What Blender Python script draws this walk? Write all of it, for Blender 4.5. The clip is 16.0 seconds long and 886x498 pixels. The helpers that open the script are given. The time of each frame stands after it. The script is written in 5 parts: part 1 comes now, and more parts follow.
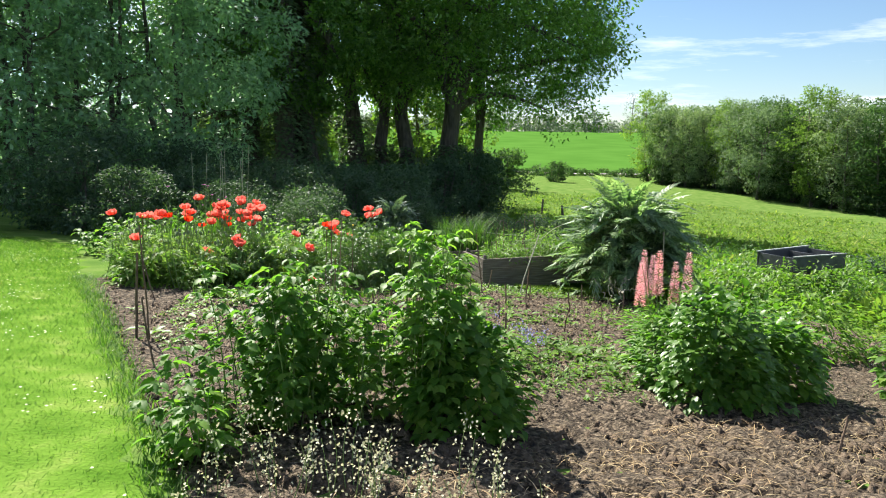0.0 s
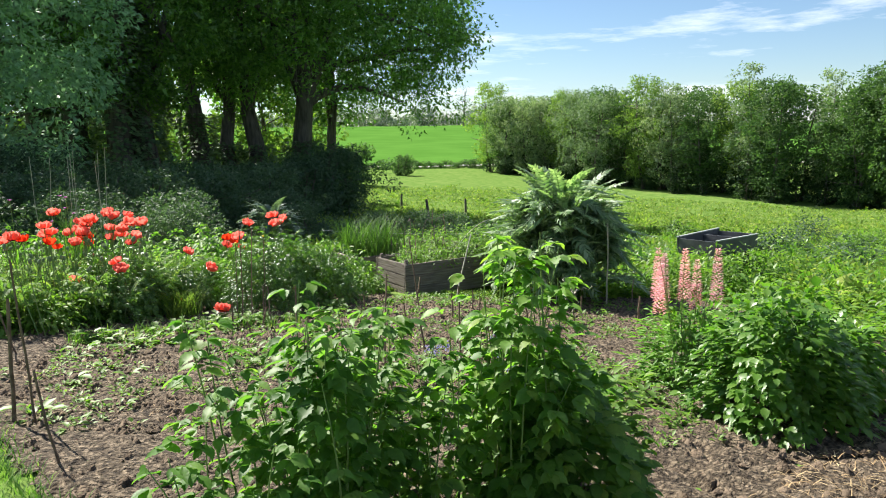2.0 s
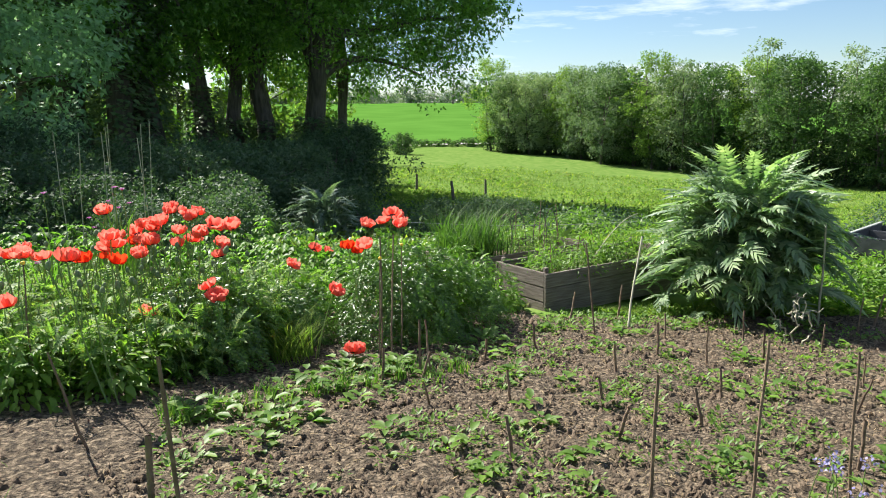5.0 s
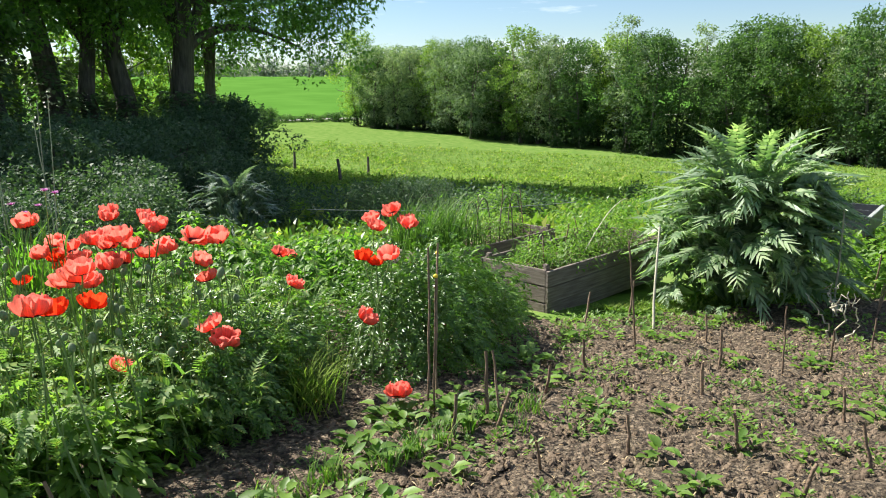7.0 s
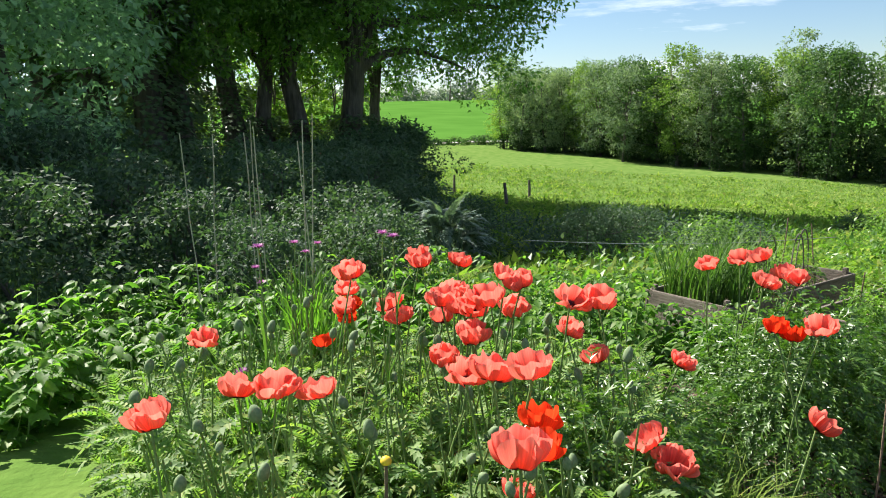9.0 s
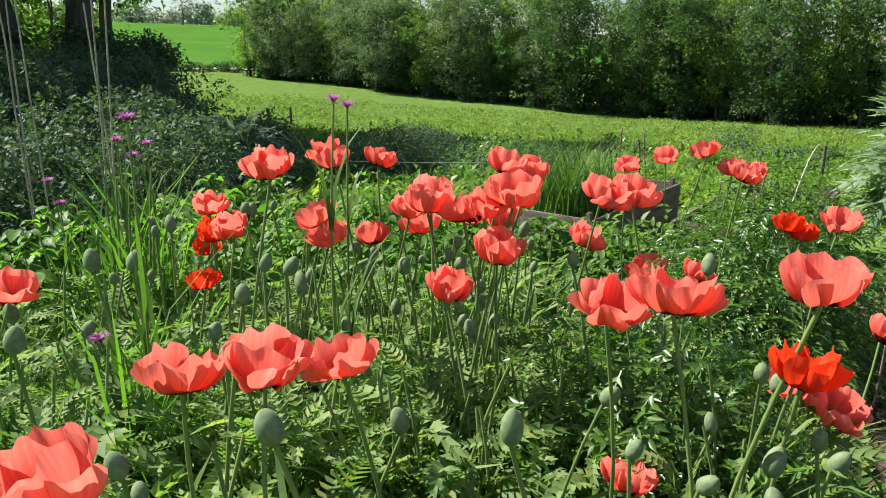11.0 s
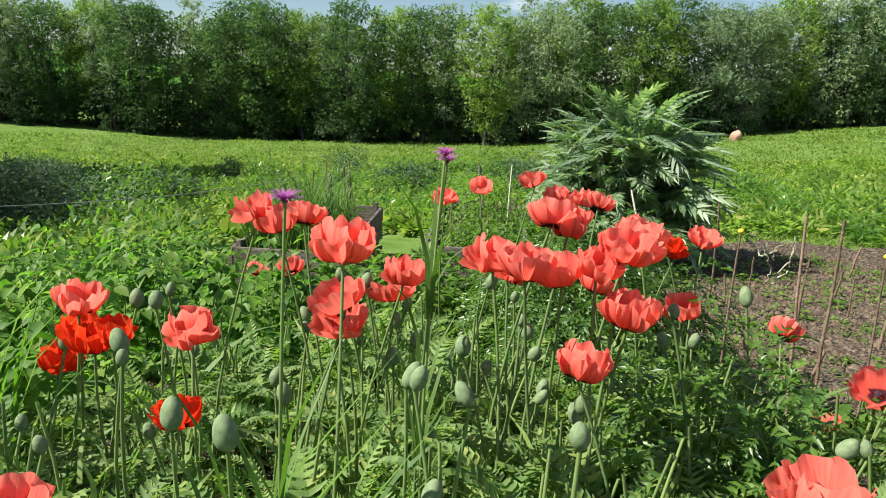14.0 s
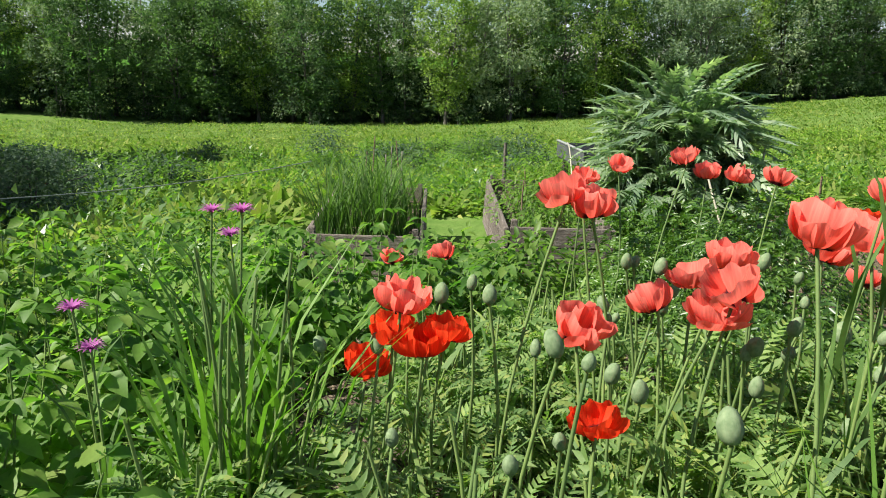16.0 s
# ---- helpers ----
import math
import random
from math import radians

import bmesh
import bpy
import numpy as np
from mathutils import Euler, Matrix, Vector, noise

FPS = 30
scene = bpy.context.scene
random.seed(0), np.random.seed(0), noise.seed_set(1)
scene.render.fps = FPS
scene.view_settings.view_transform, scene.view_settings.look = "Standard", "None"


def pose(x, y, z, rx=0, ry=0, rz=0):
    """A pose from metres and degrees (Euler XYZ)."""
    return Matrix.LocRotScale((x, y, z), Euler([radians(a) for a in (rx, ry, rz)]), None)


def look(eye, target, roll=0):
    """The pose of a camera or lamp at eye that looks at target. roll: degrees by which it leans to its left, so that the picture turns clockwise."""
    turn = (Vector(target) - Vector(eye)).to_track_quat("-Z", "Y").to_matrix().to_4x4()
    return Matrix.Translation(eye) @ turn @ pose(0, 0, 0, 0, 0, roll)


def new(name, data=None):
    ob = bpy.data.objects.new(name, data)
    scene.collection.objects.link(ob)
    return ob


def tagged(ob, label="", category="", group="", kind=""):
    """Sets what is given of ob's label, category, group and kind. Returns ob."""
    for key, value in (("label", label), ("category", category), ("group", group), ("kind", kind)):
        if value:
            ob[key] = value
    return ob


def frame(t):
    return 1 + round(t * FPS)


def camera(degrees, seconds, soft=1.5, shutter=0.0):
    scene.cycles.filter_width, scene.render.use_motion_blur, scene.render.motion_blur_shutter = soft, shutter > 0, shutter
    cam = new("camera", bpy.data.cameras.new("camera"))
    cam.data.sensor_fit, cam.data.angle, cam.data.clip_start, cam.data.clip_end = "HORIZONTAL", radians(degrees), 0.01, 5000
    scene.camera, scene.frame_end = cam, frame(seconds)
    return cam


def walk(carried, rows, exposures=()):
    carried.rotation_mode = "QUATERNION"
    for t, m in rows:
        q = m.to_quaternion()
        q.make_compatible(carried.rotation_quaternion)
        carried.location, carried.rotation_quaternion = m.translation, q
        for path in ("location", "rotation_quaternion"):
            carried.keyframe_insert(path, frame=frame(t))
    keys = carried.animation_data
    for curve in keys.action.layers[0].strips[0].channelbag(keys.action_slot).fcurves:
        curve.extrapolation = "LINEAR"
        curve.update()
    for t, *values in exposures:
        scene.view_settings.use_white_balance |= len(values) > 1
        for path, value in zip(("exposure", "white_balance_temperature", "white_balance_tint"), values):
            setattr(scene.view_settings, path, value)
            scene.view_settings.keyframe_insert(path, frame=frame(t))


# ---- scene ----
cam = camera(62.7, 16.0, soft=1.0)
PATH = [
    (0, (-0.009, -0.089, 1.768), (0.072, 1.887, 1.47), 0.5),
    (0.5, (-0.196, 0.128, 1.766), (0.049, 2.095, 1.504), 0.7),
    (1, (-0.377, 0.456, 1.77), (-0.129, 2.42, 1.485), -0.4),
    (1.5, (-0.704, 0.89, 1.762), (-0.344, 2.832, 1.451), -0.6),
    (2, (-0.975, 1.44, 1.698), (-0.464, 3.348, 1.385), -1.2),
    (2.5, (-1.176, 1.974, 1.686), (-0.438, 3.794, 1.305), -1.0),
    (3, (-1.426, 2.266, 1.717), (-0.438, 3.94, 1.247), 0.3),
    (3.5, (-1.568, 2.777, 1.675), (-0.68, 4.512, 1.227), 0.6),
    (4, (-1.806, 3.222, 1.657), (-1.084, 5.045, 1.26), 0.4),
    (4.5, (-2.024, 3.659, 1.671), (-1.416, 5.527, 1.295), -0.7),
    (4.7, (-2.06, 3.866, 1.651), (-1.511, 5.753, 1.28), -0.9),
    (6.8, (-2.79, 5.527, 1.662), (-1.969, 7.296, 1.22), -1.0),
    (7, (-2.885, 5.7, 1.668), (-1.988, 7.431, 1.224), -0.7),
    (7.5, (-3.04, 6.063, 1.645), (-2.181, 7.823, 1.236), -0.8),
    (8, (-3.171, 6.567, 1.624), (-2.524, 8.431, 1.292), -1.1),
    (8.5, (-3.455, 6.957, 1.635), (-2.869, 8.838, 1.291), -1.5),
    (8.7, (-3.547, 7.118, 1.643), (-2.984, 9.004, 1.288), -1.4),
    (10.8, (-3.956, 8.54, 1.255), (-2.911, 10.152, 0.698), -0.1),
    (11, (-3.974, 8.637, 1.26), (-2.82, 10.172, 0.704), 0.9),
    (11.5, (-4.138, 8.789, 1.266), (-2.752, 10.118, 0.704), 2.8),
    (12, (-4.227, 8.956, 1.296), (-2.691, 10.107, 0.733), 2.5),
    (12.5, (-4.238, 9.186, 1.301), (-2.619, 10.235, 0.776), 2.3),
    (13, (-4.345, 9.377, 1.308), (-2.603, 10.226, 0.812), 1.8),
    (13.5, (-4.473, 9.623, 1.314), (-2.67, 10.346, 0.838), 2.0),
    (14, (-4.466, 9.894, 1.262), (-2.642, 10.569, 0.793), 2.8),
    (14.5, (-4.515, 10.139, 1.254), (-2.671, 10.729, 0.753), 3.9),
    (15, (-4.661, 10.393, 1.253), (-2.799, 10.902, 0.729), 4.3),
    (15.5, (-4.679, 10.667, 1.21), (-2.816, 11.179, 0.695), 3.5),
    (16, (-4.644, 10.935, 1.193), (-2.788, 11.475, 0.677), 2.2),
]
walk(cam, [(t, look(eye, target, roll)) for t, eye, target, roll in PATH],
     exposures=[(0.0, 1.47), (8.5, 1.47), (11.0, 1.15), (16.0, 1.13)])

# ---- world, sun, exposure ----
SUN_AZ, SUN_EL = -31.0, 46.0
world = bpy.data.worlds.new("sky")
scene.world = world
world.use_nodes = True
wn, wl = world.node_tree.nodes, world.node_tree.links
wn.clear()
sky = wn.new("ShaderNodeTexSky")
sky.sky_type, sky.sun_disc = "NISHITA", False
sky.sun_elevation, sky.sun_rotation = radians(SUN_EL), radians(SUN_AZ)
sky.air_density, sky.dust_density, sky.ozone_density = 1.0, 0.1, 5.0
wtc = wn.new("ShaderNodeTexCoord")
wmap = wn.new("ShaderNodeMapping")
wmap.inputs["Scale"].default_value = (1.2, 2.2, 11.0)
wnoise = wn.new("ShaderNodeTexNoise")
wnoise.inputs["Scale"].default_value, wnoise.inputs["Detail"].default_value = 1.6, 7.0
wnoise.inputs["Roughness"].default_value = 0.62
wramp = wn.new("ShaderNodeValToRGB")
wramp.color_ramp.elements[0].position, wramp.color_ramp.elements[1].position = 0.5, 0.68
wmix = wn.new("ShaderNodeMix")
wmix.data_type = "RGBA"
wmix.inputs[7].default_value = (10.5, 11.0, 11.8, 1)
wbg, wout = wn.new("ShaderNodeBackground"), wn.new("ShaderNodeOutputWorld")
wbg.inputs["Strength"].default_value = 0.050
wl.new(wtc.outputs["Generated"], wmap.inputs[0])
wl.new(wmap.outputs[0], wnoise.inputs["Vector"])
wl.new(wnoise.outputs[0], wramp.inputs[0])
wl.new(wramp.outputs[0], wmix.inputs[0])
wl.new(sky.outputs[0], wmix.inputs[6])
wl.new(wmix.outputs[2], wbg.inputs[0])
wl.new(wbg.outputs[0], wout.inputs[0])
sun = new("sun", bpy.data.lights.new("sun", "SUN"))
sun.data.energy, sun.data.angle, sun.data.color = 5.0, radians(0.53), (1.0, 0.95, 0.86)
sun_way = Vector((math.sin(radians(SUN_AZ)) * math.cos(radians(SUN_EL)), math.cos(radians(SUN_AZ)) * math.cos(radians(SUN_EL)), math.sin(radians(SUN_EL))))
sun.matrix_world = look(sun_way * 60, (0, 0, 0))

rng = np.random.default_rng(7)


# ---- materials ----
def mat_base(name):
    m = bpy.data.materials.new(name)
    m.use_nodes = True
    nt = m.node_tree
    nt.nodes.clear()
    return m, nt.nodes, nt.links, nt.nodes.new("ShaderNodeOutputMaterial")


def rgb(c):
    return (c[0], c[1], c[2], 1)


def noise_node(n, l, scale, detail=4.0, coords="Object", rough=0.6):
    tc, no = n.new("ShaderNodeTexCoord"), n.new("ShaderNodeTexNoise")
    no.inputs["Scale"].default_value, no.inputs["Detail"].default_value, no.inputs["Roughness"].default_value = scale, detail, rough
    l.new(tc.outputs[coords], no.inputs["Vector"])
    return no


def ramp_node(n, l, src, stops):
    r = n.new("ShaderNodeValToRGB")
    e = r.color_ramp.elements
    while len(e) < len(stops):
        e.new(0.5)
    for el, (p, c) in zip(e, stops):
        el.position, el.color = p, rgb(c)
    l.new(src, r.inputs[0])
    return r


def mixc(n, l, fac, a, b, mode="MIX"):
    x = n.new("ShaderNodeMix")
    x.data_type, x.blend_type = "RGBA", mode
    for sock, v in ((x.inputs[0], fac), (x.inputs[6], a), (x.inputs[7], b)):
        if isinstance(v, (int, float)):
            sock.default_value = v
        elif isinstance(v, tuple):
            sock.default_value = rgb(v)
        else:
            l.new(v, sock)
    return x.outputs[2]


def leaf_mat(name, dark, light, trans=0.42, rough=0.45, yellow=None, gloss=0.5, through_tint=(1.2, 1.48, 0.6)):
    """Leaves that differ one from another, with light through them."""
    m, n, l, out = mat_base(name)
    geo = n.new("ShaderNodeNewGeometry")
    r = ramp_node(n, l, geo.outputs["Random Per Island"], [(0.0, dark), (0.75, light), (1.0, yellow or light)])
    big = noise_node(n, l, 1.7, 3.0)
    tone = ramp_node(n, l, big.outputs[0], [(0.3, (0.72, 0.78, 0.72)), (0.7, (1.15, 1.1, 1.0))])
    col = mixc(n, l, 1.0, r.outputs[0], tone.outputs[0], "MULTIPLY")
    each = n.new("ShaderNodeObjectInfo")
    col = mixc(n, l, 1.0, col, ramp_node(n, l, each.outputs["Random"], [(0.0, (0.8, 0.84, 0.86)), (1.0, (1.18, 1.14, 1.06))]).outputs[0], "MULTIPLY")
    fine = noise_node(n, l, 60.0, 2.0)
    col = mixc(n, l, 0.25, col, ramp_node(n, l, fine.outputs[0], [(0.35, (0.6, 0.6, 0.6)), (0.65, (1.2, 1.2, 1.2))]).outputs[0], "MULTIPLY")
    p = n.new("ShaderNodeBsdfPrincipled")
    p.inputs["Roughness"].default_value = rough
    p.inputs["Specular IOR Level"].default_value = gloss
    l.new(col, p.inputs["Base Color"])
    t = n.new("ShaderNodeBsdfTranslucent")
    l.new(mixc(n, l, 1.0, col, through_tint, "MULTIPLY"), t.inputs["Color"])
    mx = n.new("ShaderNodeMixShader")
    mx.inputs[0].default_value = trans
    l.new(p.outputs[0], mx.inputs[1])
    l.new(t.outputs[0], mx.inputs[2])
    l.new(mx.outputs[0], out.inputs[0])
    return m


def plain_mat(name, stops, scale=20.0, rough=0.8, bump=0.3, bump_scale=60.0, stretch=None, spec=0.3, by_object=0.0, deep=0.02):
    """A solid, mottled surface with grain and relief."""
    m, n, l, out = mat_base(name)
    tc = n.new("ShaderNodeTexCoord")
    mp = n.new("ShaderNodeMapping")
    if stretch:
        mp.inputs["Scale"].default_value = stretch
    l.new(tc.outputs["Object"], mp.inputs[0])
    no, b = n.new("ShaderNodeTexNoise"), n.new("ShaderNodeTexNoise")
    for x, s in ((no, scale), (b, bump_scale)):
        x.inputs["Scale"].default_value, x.inputs["Detail"].default_value = s, 6.0
        l.new(mp.outputs[0], x.inputs["Vector"])
    col = ramp_node(n, l, no.outputs[0], stops).outputs[0]
    if by_object:
        oi = n.new("ShaderNodeObjectInfo")
        col = mixc(n, l, 1.0, col, ramp_node(n, l, oi.outputs["Random"], [(0, (1 - by_object,) * 3), (1, (1 + by_object,) * 3)]).outputs[0], "MULTIPLY")
    p = n.new("ShaderNodeBsdfPrincipled")
    p.inputs["Roughness"].default_value = rough
    p.inputs["Specular IOR Level"].default_value = spec
    l.new(col, p.inputs["Base Color"])
    bp = n.new("ShaderNodeBump")
    bp.inputs["Strength"].default_value, bp.inputs["Distance"].default_value = bump, deep
    l.new(b.outputs[0], bp.inputs["Height"])
    l.new(bp.outputs[0], p.inputs["Normal"])
    l.new(p.outputs[0], out.inputs[0])
    return m


def petal_mat(name, base, rim, blotch):
    """Thin crinkled petals: dark at the foot, veined, with light through them. Attribute 'along' runs from foot to rim."""
    m, n, l, out = mat_base(name)
    at = n.new("ShaderNodeAttribute")
    at.attribute_name = "along"
    r = ramp_node(n, l, at.outputs["Fac"], [(0.0, blotch), (0.2, blotch), (0.3, base), (1.0, rim)])
    oi = n.new("ShaderNodeObjectInfo")
    tone = ramp_node(n, l, oi.outputs["Random"], [(0, (0.85, 0.8, 0.8)), (1, (1.1, 1.12, 1.15))])
    col = mixc(n, l, 1.0, r.outputs[0], tone.outputs[0], "MULTIPLY")
    ac, cb = n.new("ShaderNodeAttribute"), n.new("ShaderNodeCombineXYZ")
    ac.attribute_name = "across"
    l.new(ac.outputs["Fac"], cb.inputs[0])
    l.new(at.outputs["Fac"], cb.inputs[1])
    l.new(oi.outputs["Random"], cb.inputs[2])
    mp = n.new("ShaderNodeMapping")
    mp.inputs["Scale"].default_value = (7.0, 0.9, 40.0)
    l.new(cb.outputs[0], mp.inputs[0])
    vein = n.new("ShaderNodeTexNoise")
    vein.inputs["Scale"].default_value, vein.inputs["Detail"].default_value = 1.6, 5.0
    l.new(mp.outputs[0], vein.inputs["Vector"])
    col = mixc(n, l, 0.6, col, ramp_node(n, l, vein.outputs[0], [(0.35, (0.72, 0.66, 0.66)), (0.65, (1.12, 1.1, 1.1))]).outputs[0], "MULTIPLY")
    p = n.new("ShaderNodeBsdfPrincipled")
    p.inputs["Roughness"].default_value = 0.6
    p.inputs["Specular IOR Level"].default_value = 0.2
    bp = n.new("ShaderNodeBump")
    bp.inputs["Strength"].default_value, bp.inputs["Distance"].default_value = 0.5, 0.004
    l.new(vein.outputs[0], bp.inputs["Height"])
    l.new(bp.outputs[0], p.inputs["Normal"])
    l.new(col, p.inputs["Base Color"])
    t = n.new("ShaderNodeBsdfTranslucent")
    l.new(col, t.inputs["Color"])
    mx = n.new("ShaderNodeMixShader")
    mx.inputs[0].default_value = 0.5
    l.new(p.outputs[0], mx.inputs[1])
    l.new(t.outputs[0], mx.inputs[2])
    l.new(mx.outputs[0], out.inputs[0])
    return m


M_LAWN = plain_mat("lawn_ground", [(0.3, (0.07, 0.15, 0.018)), (0.55, (0.115, 0.21, 0.03)), (0.75, (0.21, 0.27, 0.07))], 3.0, 1.0, 0.8, 40, spec=0.0)
M_MEADOW = plain_mat("meadow_ground", [(0.3, (0.075, 0.14, 0.03)), (0.5, (0.105, 0.175, 0.04)), (0.7, (0.145, 0.2, 0.058))], 1.6, 1.0, 1.0, 14, spec=0.0)
M_CROP = plain_mat("crop_field", [(0.3, (0.055, 0.14, 0.022)), (0.7, (0.075, 0.175, 0.03))], 0.1, 1.0, 0.4, 6, spec=0.0)
M_TRACK = plain_mat("gravel_track", [(0.3, (0.3, 0.29, 0.24)), (0.7, (0.42, 0.4, 0.34))], 2.0, 0.95, 0.4, 20)
M_SOIL = plain_mat("garden_soil", [(0.32, (0.022, 0.016, 0.011)), (0.5, (0.095, 0.072, 0.048)), (0.68, (0.27, 0.21, 0.145))], 30.0, 0.97, 1.0, 55, deep=0.06)
M_CLOD = plain_mat("soil_clod", [(0.3, (0.045, 0.033, 0.023)), (0.7, (0.2, 0.15, 0.105))], 14.0, 0.97, 0.8, 90)
M_STRAW = leaf_mat("dry_straw", (0.13, 0.085, 0.055), (0.36, 0.26, 0.16), 0.15, 0.8, (0.52, 0.41, 0.27), 0.2, (1.0, 0.95, 0.8))
M_BARK = plain_mat("dark_bark", [(0.3, (0.05, 0.045, 0.038)), (0.7, (0.15, 0.135, 0.115))], 3.0, 0.95, 1.0, 12, (3, 3, 0.5))
M_BOARD = plain_mat("grey_board", [(0.25, (0.085, 0.07, 0.058)), (0.5, (0.16, 0.136, 0.112)), (0.75, (0.25, 0.225, 0.19))], 6.0, 0.9, 0.6, 30, (0.6, 8, 8), by_object=0.15)
M_STICK = plain_mat("dry_twig", [(0.3, (0.11, 0.075, 0.05)), (0.7, (0.24, 0.17, 0.12))], 18.0, 0.85, 0.5, 80, by_object=0.25)
M_CANE = plain_mat("bamboo_cane", [(0.3, (0.26, 0.25, 0.18)), (0.7, (0.42, 0.4, 0.3))], 10.0, 0.6, 0.2, 60, by_object=0.15)
M_POST = plain_mat("weathered_post", [(0.3, (0.07, 0.06, 0.05)), (0.7, (0.16, 0.14, 0.12))], 10.0, 0.9, 0.6, 40)
M_WIRE = plain_mat("wire", [(0.3, (0.2, 0.22, 0.2)), (0.7, (0.34, 0.36, 0.33))], 10.0, 0.5, 0.0, 40)
M_TUB = plain_mat("dark_tub", [(0.3, (0.05, 0.055, 0.06)), (0.7, (0.1, 0.105, 0.11))], 6.0, 0.45, 0.2, 30)
M_STEM = leaf_mat("green_stem", (0.12, 0.19, 0.055), (0.2, 0.29, 0.1), 0.15, 0.6)
M_BUD = plain_mat("hairy_bud", [(0.3, (0.1, 0.155, 0.07)), (0.7, (0.2, 0.26, 0.14))], 90.0, 0.85, 0.2, 700, deep=0.003)
M_POD = plain_mat("dark_flower_centre", [(0.3, (0.03, 0.012, 0.02)), (0.7, (0.09, 0.04, 0.06))], 80.0, 0.9, 0.6, 300)
L_TREE = leaf_mat("tree_leaf", (0.070, 0.153, 0.045), (0.153, 0.294, 0.070), 0.5)
L_LINE = leaf_mat("hedge_tree_leaf", (0.045, 0.092, 0.044), (0.11, 0.19, 0.072), 0.42, 0.7, None, 0.15)
L_LINE2 = leaf_mat("grey_tree_leaf", (0.12, 0.185, 0.125), (0.28, 0.35, 0.225), 0.36, 0.65, None, 0.25)
L_LINE3 = leaf_mat("yellow_green_tree_leaf", (0.10, 0.18, 0.045), (0.25, 0.35, 0.09), 0.45, 0.7, None, 0.15)
L_WILLOW = leaf_mat("willow_leaf", (0.181, 0.328, 0.193), (0.328, 0.523, 0.302), 0.45, 0.45, None, 0.5, (1.05, 1.2, 0.85))
# Haze of distance is painted into this pale grey-blue leaf colour.
L_FAR_HAZE = leaf_mat("haze_tinted_leaf", (0.12, 0.16, 0.15), (0.19, 0.23, 0.21), 0.3)
L_SHRUB = leaf_mat("shrub_leaf", (0.038, 0.080, 0.048), (0.088, 0.143, 0.087), 0.32, 0.6, None, 0.25)
# Darkened to stand in for the shade at the tree row's foot.
L_UNDER_SHADE = leaf_mat("undergrowth_shade_leaf", (0.025, 0.055, 0.025), (0.059, 0.101, 0.043), 0.25, 0.7, None, 0.1)
L_IVY = leaf_mat("ivy_leaf", (0.05, 0.1, 0.05), (0.11, 0.175, 0.085), 0.2, 0.45, None, 0.5)
L_BLUECARD = leaf_mat("blue_silver_leaf", (0.09, 0.15, 0.125), (0.22, 0.29, 0.26), 0.3, 0.6)
L_RASP = leaf_mat("raspberry_leaf", (0.078, 0.185, 0.034), (0.185, 0.33, 0.07), 0.55, 0.5, (0.22, 0.32, 0.07), 0.35)
L_MINT = leaf_mat("broad_leaf", (0.075, 0.185, 0.03), (0.16, 0.29, 0.05), 0.48, 0.4)
L_PEONY = leaf_mat("fine_dark_leaf", (0.042, 0.11, 0.019), (0.10, 0.195, 0.03), 0.38, 0.38, None, 0.6)
L_POPPY = leaf_mat("feathery_leaf", (0.10, 0.195, 0.055), (0.24, 0.355, 0.12), 0.46, 0.6, (0.28, 0.33, 0.09), 0.4)
L_CARD = leaf_mat("silver_leaf", (0.10, 0.185, 0.095), (0.33, 0.42, 0.30), 0.46, 0.45)
L_GRASS = leaf_mat("grass_blade", (0.057, 0.140, 0.017), (0.114, 0.222, 0.035), 0.45, 0.5, (0.252, 0.302, 0.097))
L_MGRASS = leaf_mat("meadow_blade", (0.10, 0.175, 0.036), (0.19, 0.265, 0.072), 0.42, 0.8, (0.31, 0.34, 0.11), 0.1)
L_WEED = leaf_mat("weed_leaf", (0.091, 0.192, 0.029), (0.171, 0.282, 0.052), 0.5, 0.5)
L_HERB = leaf_mat("meadow_herb_leaf", (0.105, 0.215, 0.03), (0.21, 0.33, 0.06), 0.45, 0.8, (0.27, 0.34, 0.08), 0.12)
L_ONION = leaf_mat("onion_leaf", (0.067, 0.143, 0.039), (0.118, 0.210, 0.053), 0.4, 0.6, None, 0.25)
L_LUPIN = leaf_mat("lupin_leaf", (0.077, 0.188, 0.029), (0.155, 0.299, 0.046), 0.48, 0.5)
P_CORAL = petal_mat("coral_petal", (0.93, 0.13, 0.085), (0.95, 0.27, 0.205), (0.07, 0.012, 0.02))
P_RED = petal_mat("scarlet_petal", (0.85, 0.045, 0.012), (0.9, 0.08, 0.02), (0.05, 0.01, 0.015))
P_PINK = leaf_mat("lupin_pink", (0.78, 0.27, 0.37), (0.92, 0.56, 0.6), 0.35, 0.6, None, 0.3, (1.05, 1.0, 1.05))
P_PURPLE = leaf_mat("purple_petal", (0.35, 0.07, 0.35), (0.55, 0.16, 0.5), 0.35, 0.6, None, 0.3, (1.05, 1.0, 1.05))
P_BLUE = leaf_mat("blue_petal", (0.22, 0.2, 0.5), (0.38, 0.36, 0.68), 0.3, 0.6, None, 0.3, (1.0, 1.0, 1.05))
P_WHITE = leaf_mat("white_petal", (0.6, 0.6, 0.5), (0.8, 0.8, 0.72), 0.3, 0.6)
P_CREAM = leaf_mat("cream_petal", (0.5, 0.48, 0.36), (0.7, 0.67, 0.52), 0.3, 0.6, None, 0.3, (1.0, 1.0, 0.85))
M_STONE = plain_mat("salmon_stone", [(0.3, (0.34, 0.19, 0.13)), (0.7, (0.5, 0.31, 0.22))], 6.0, 0.9, 0.6, 30)
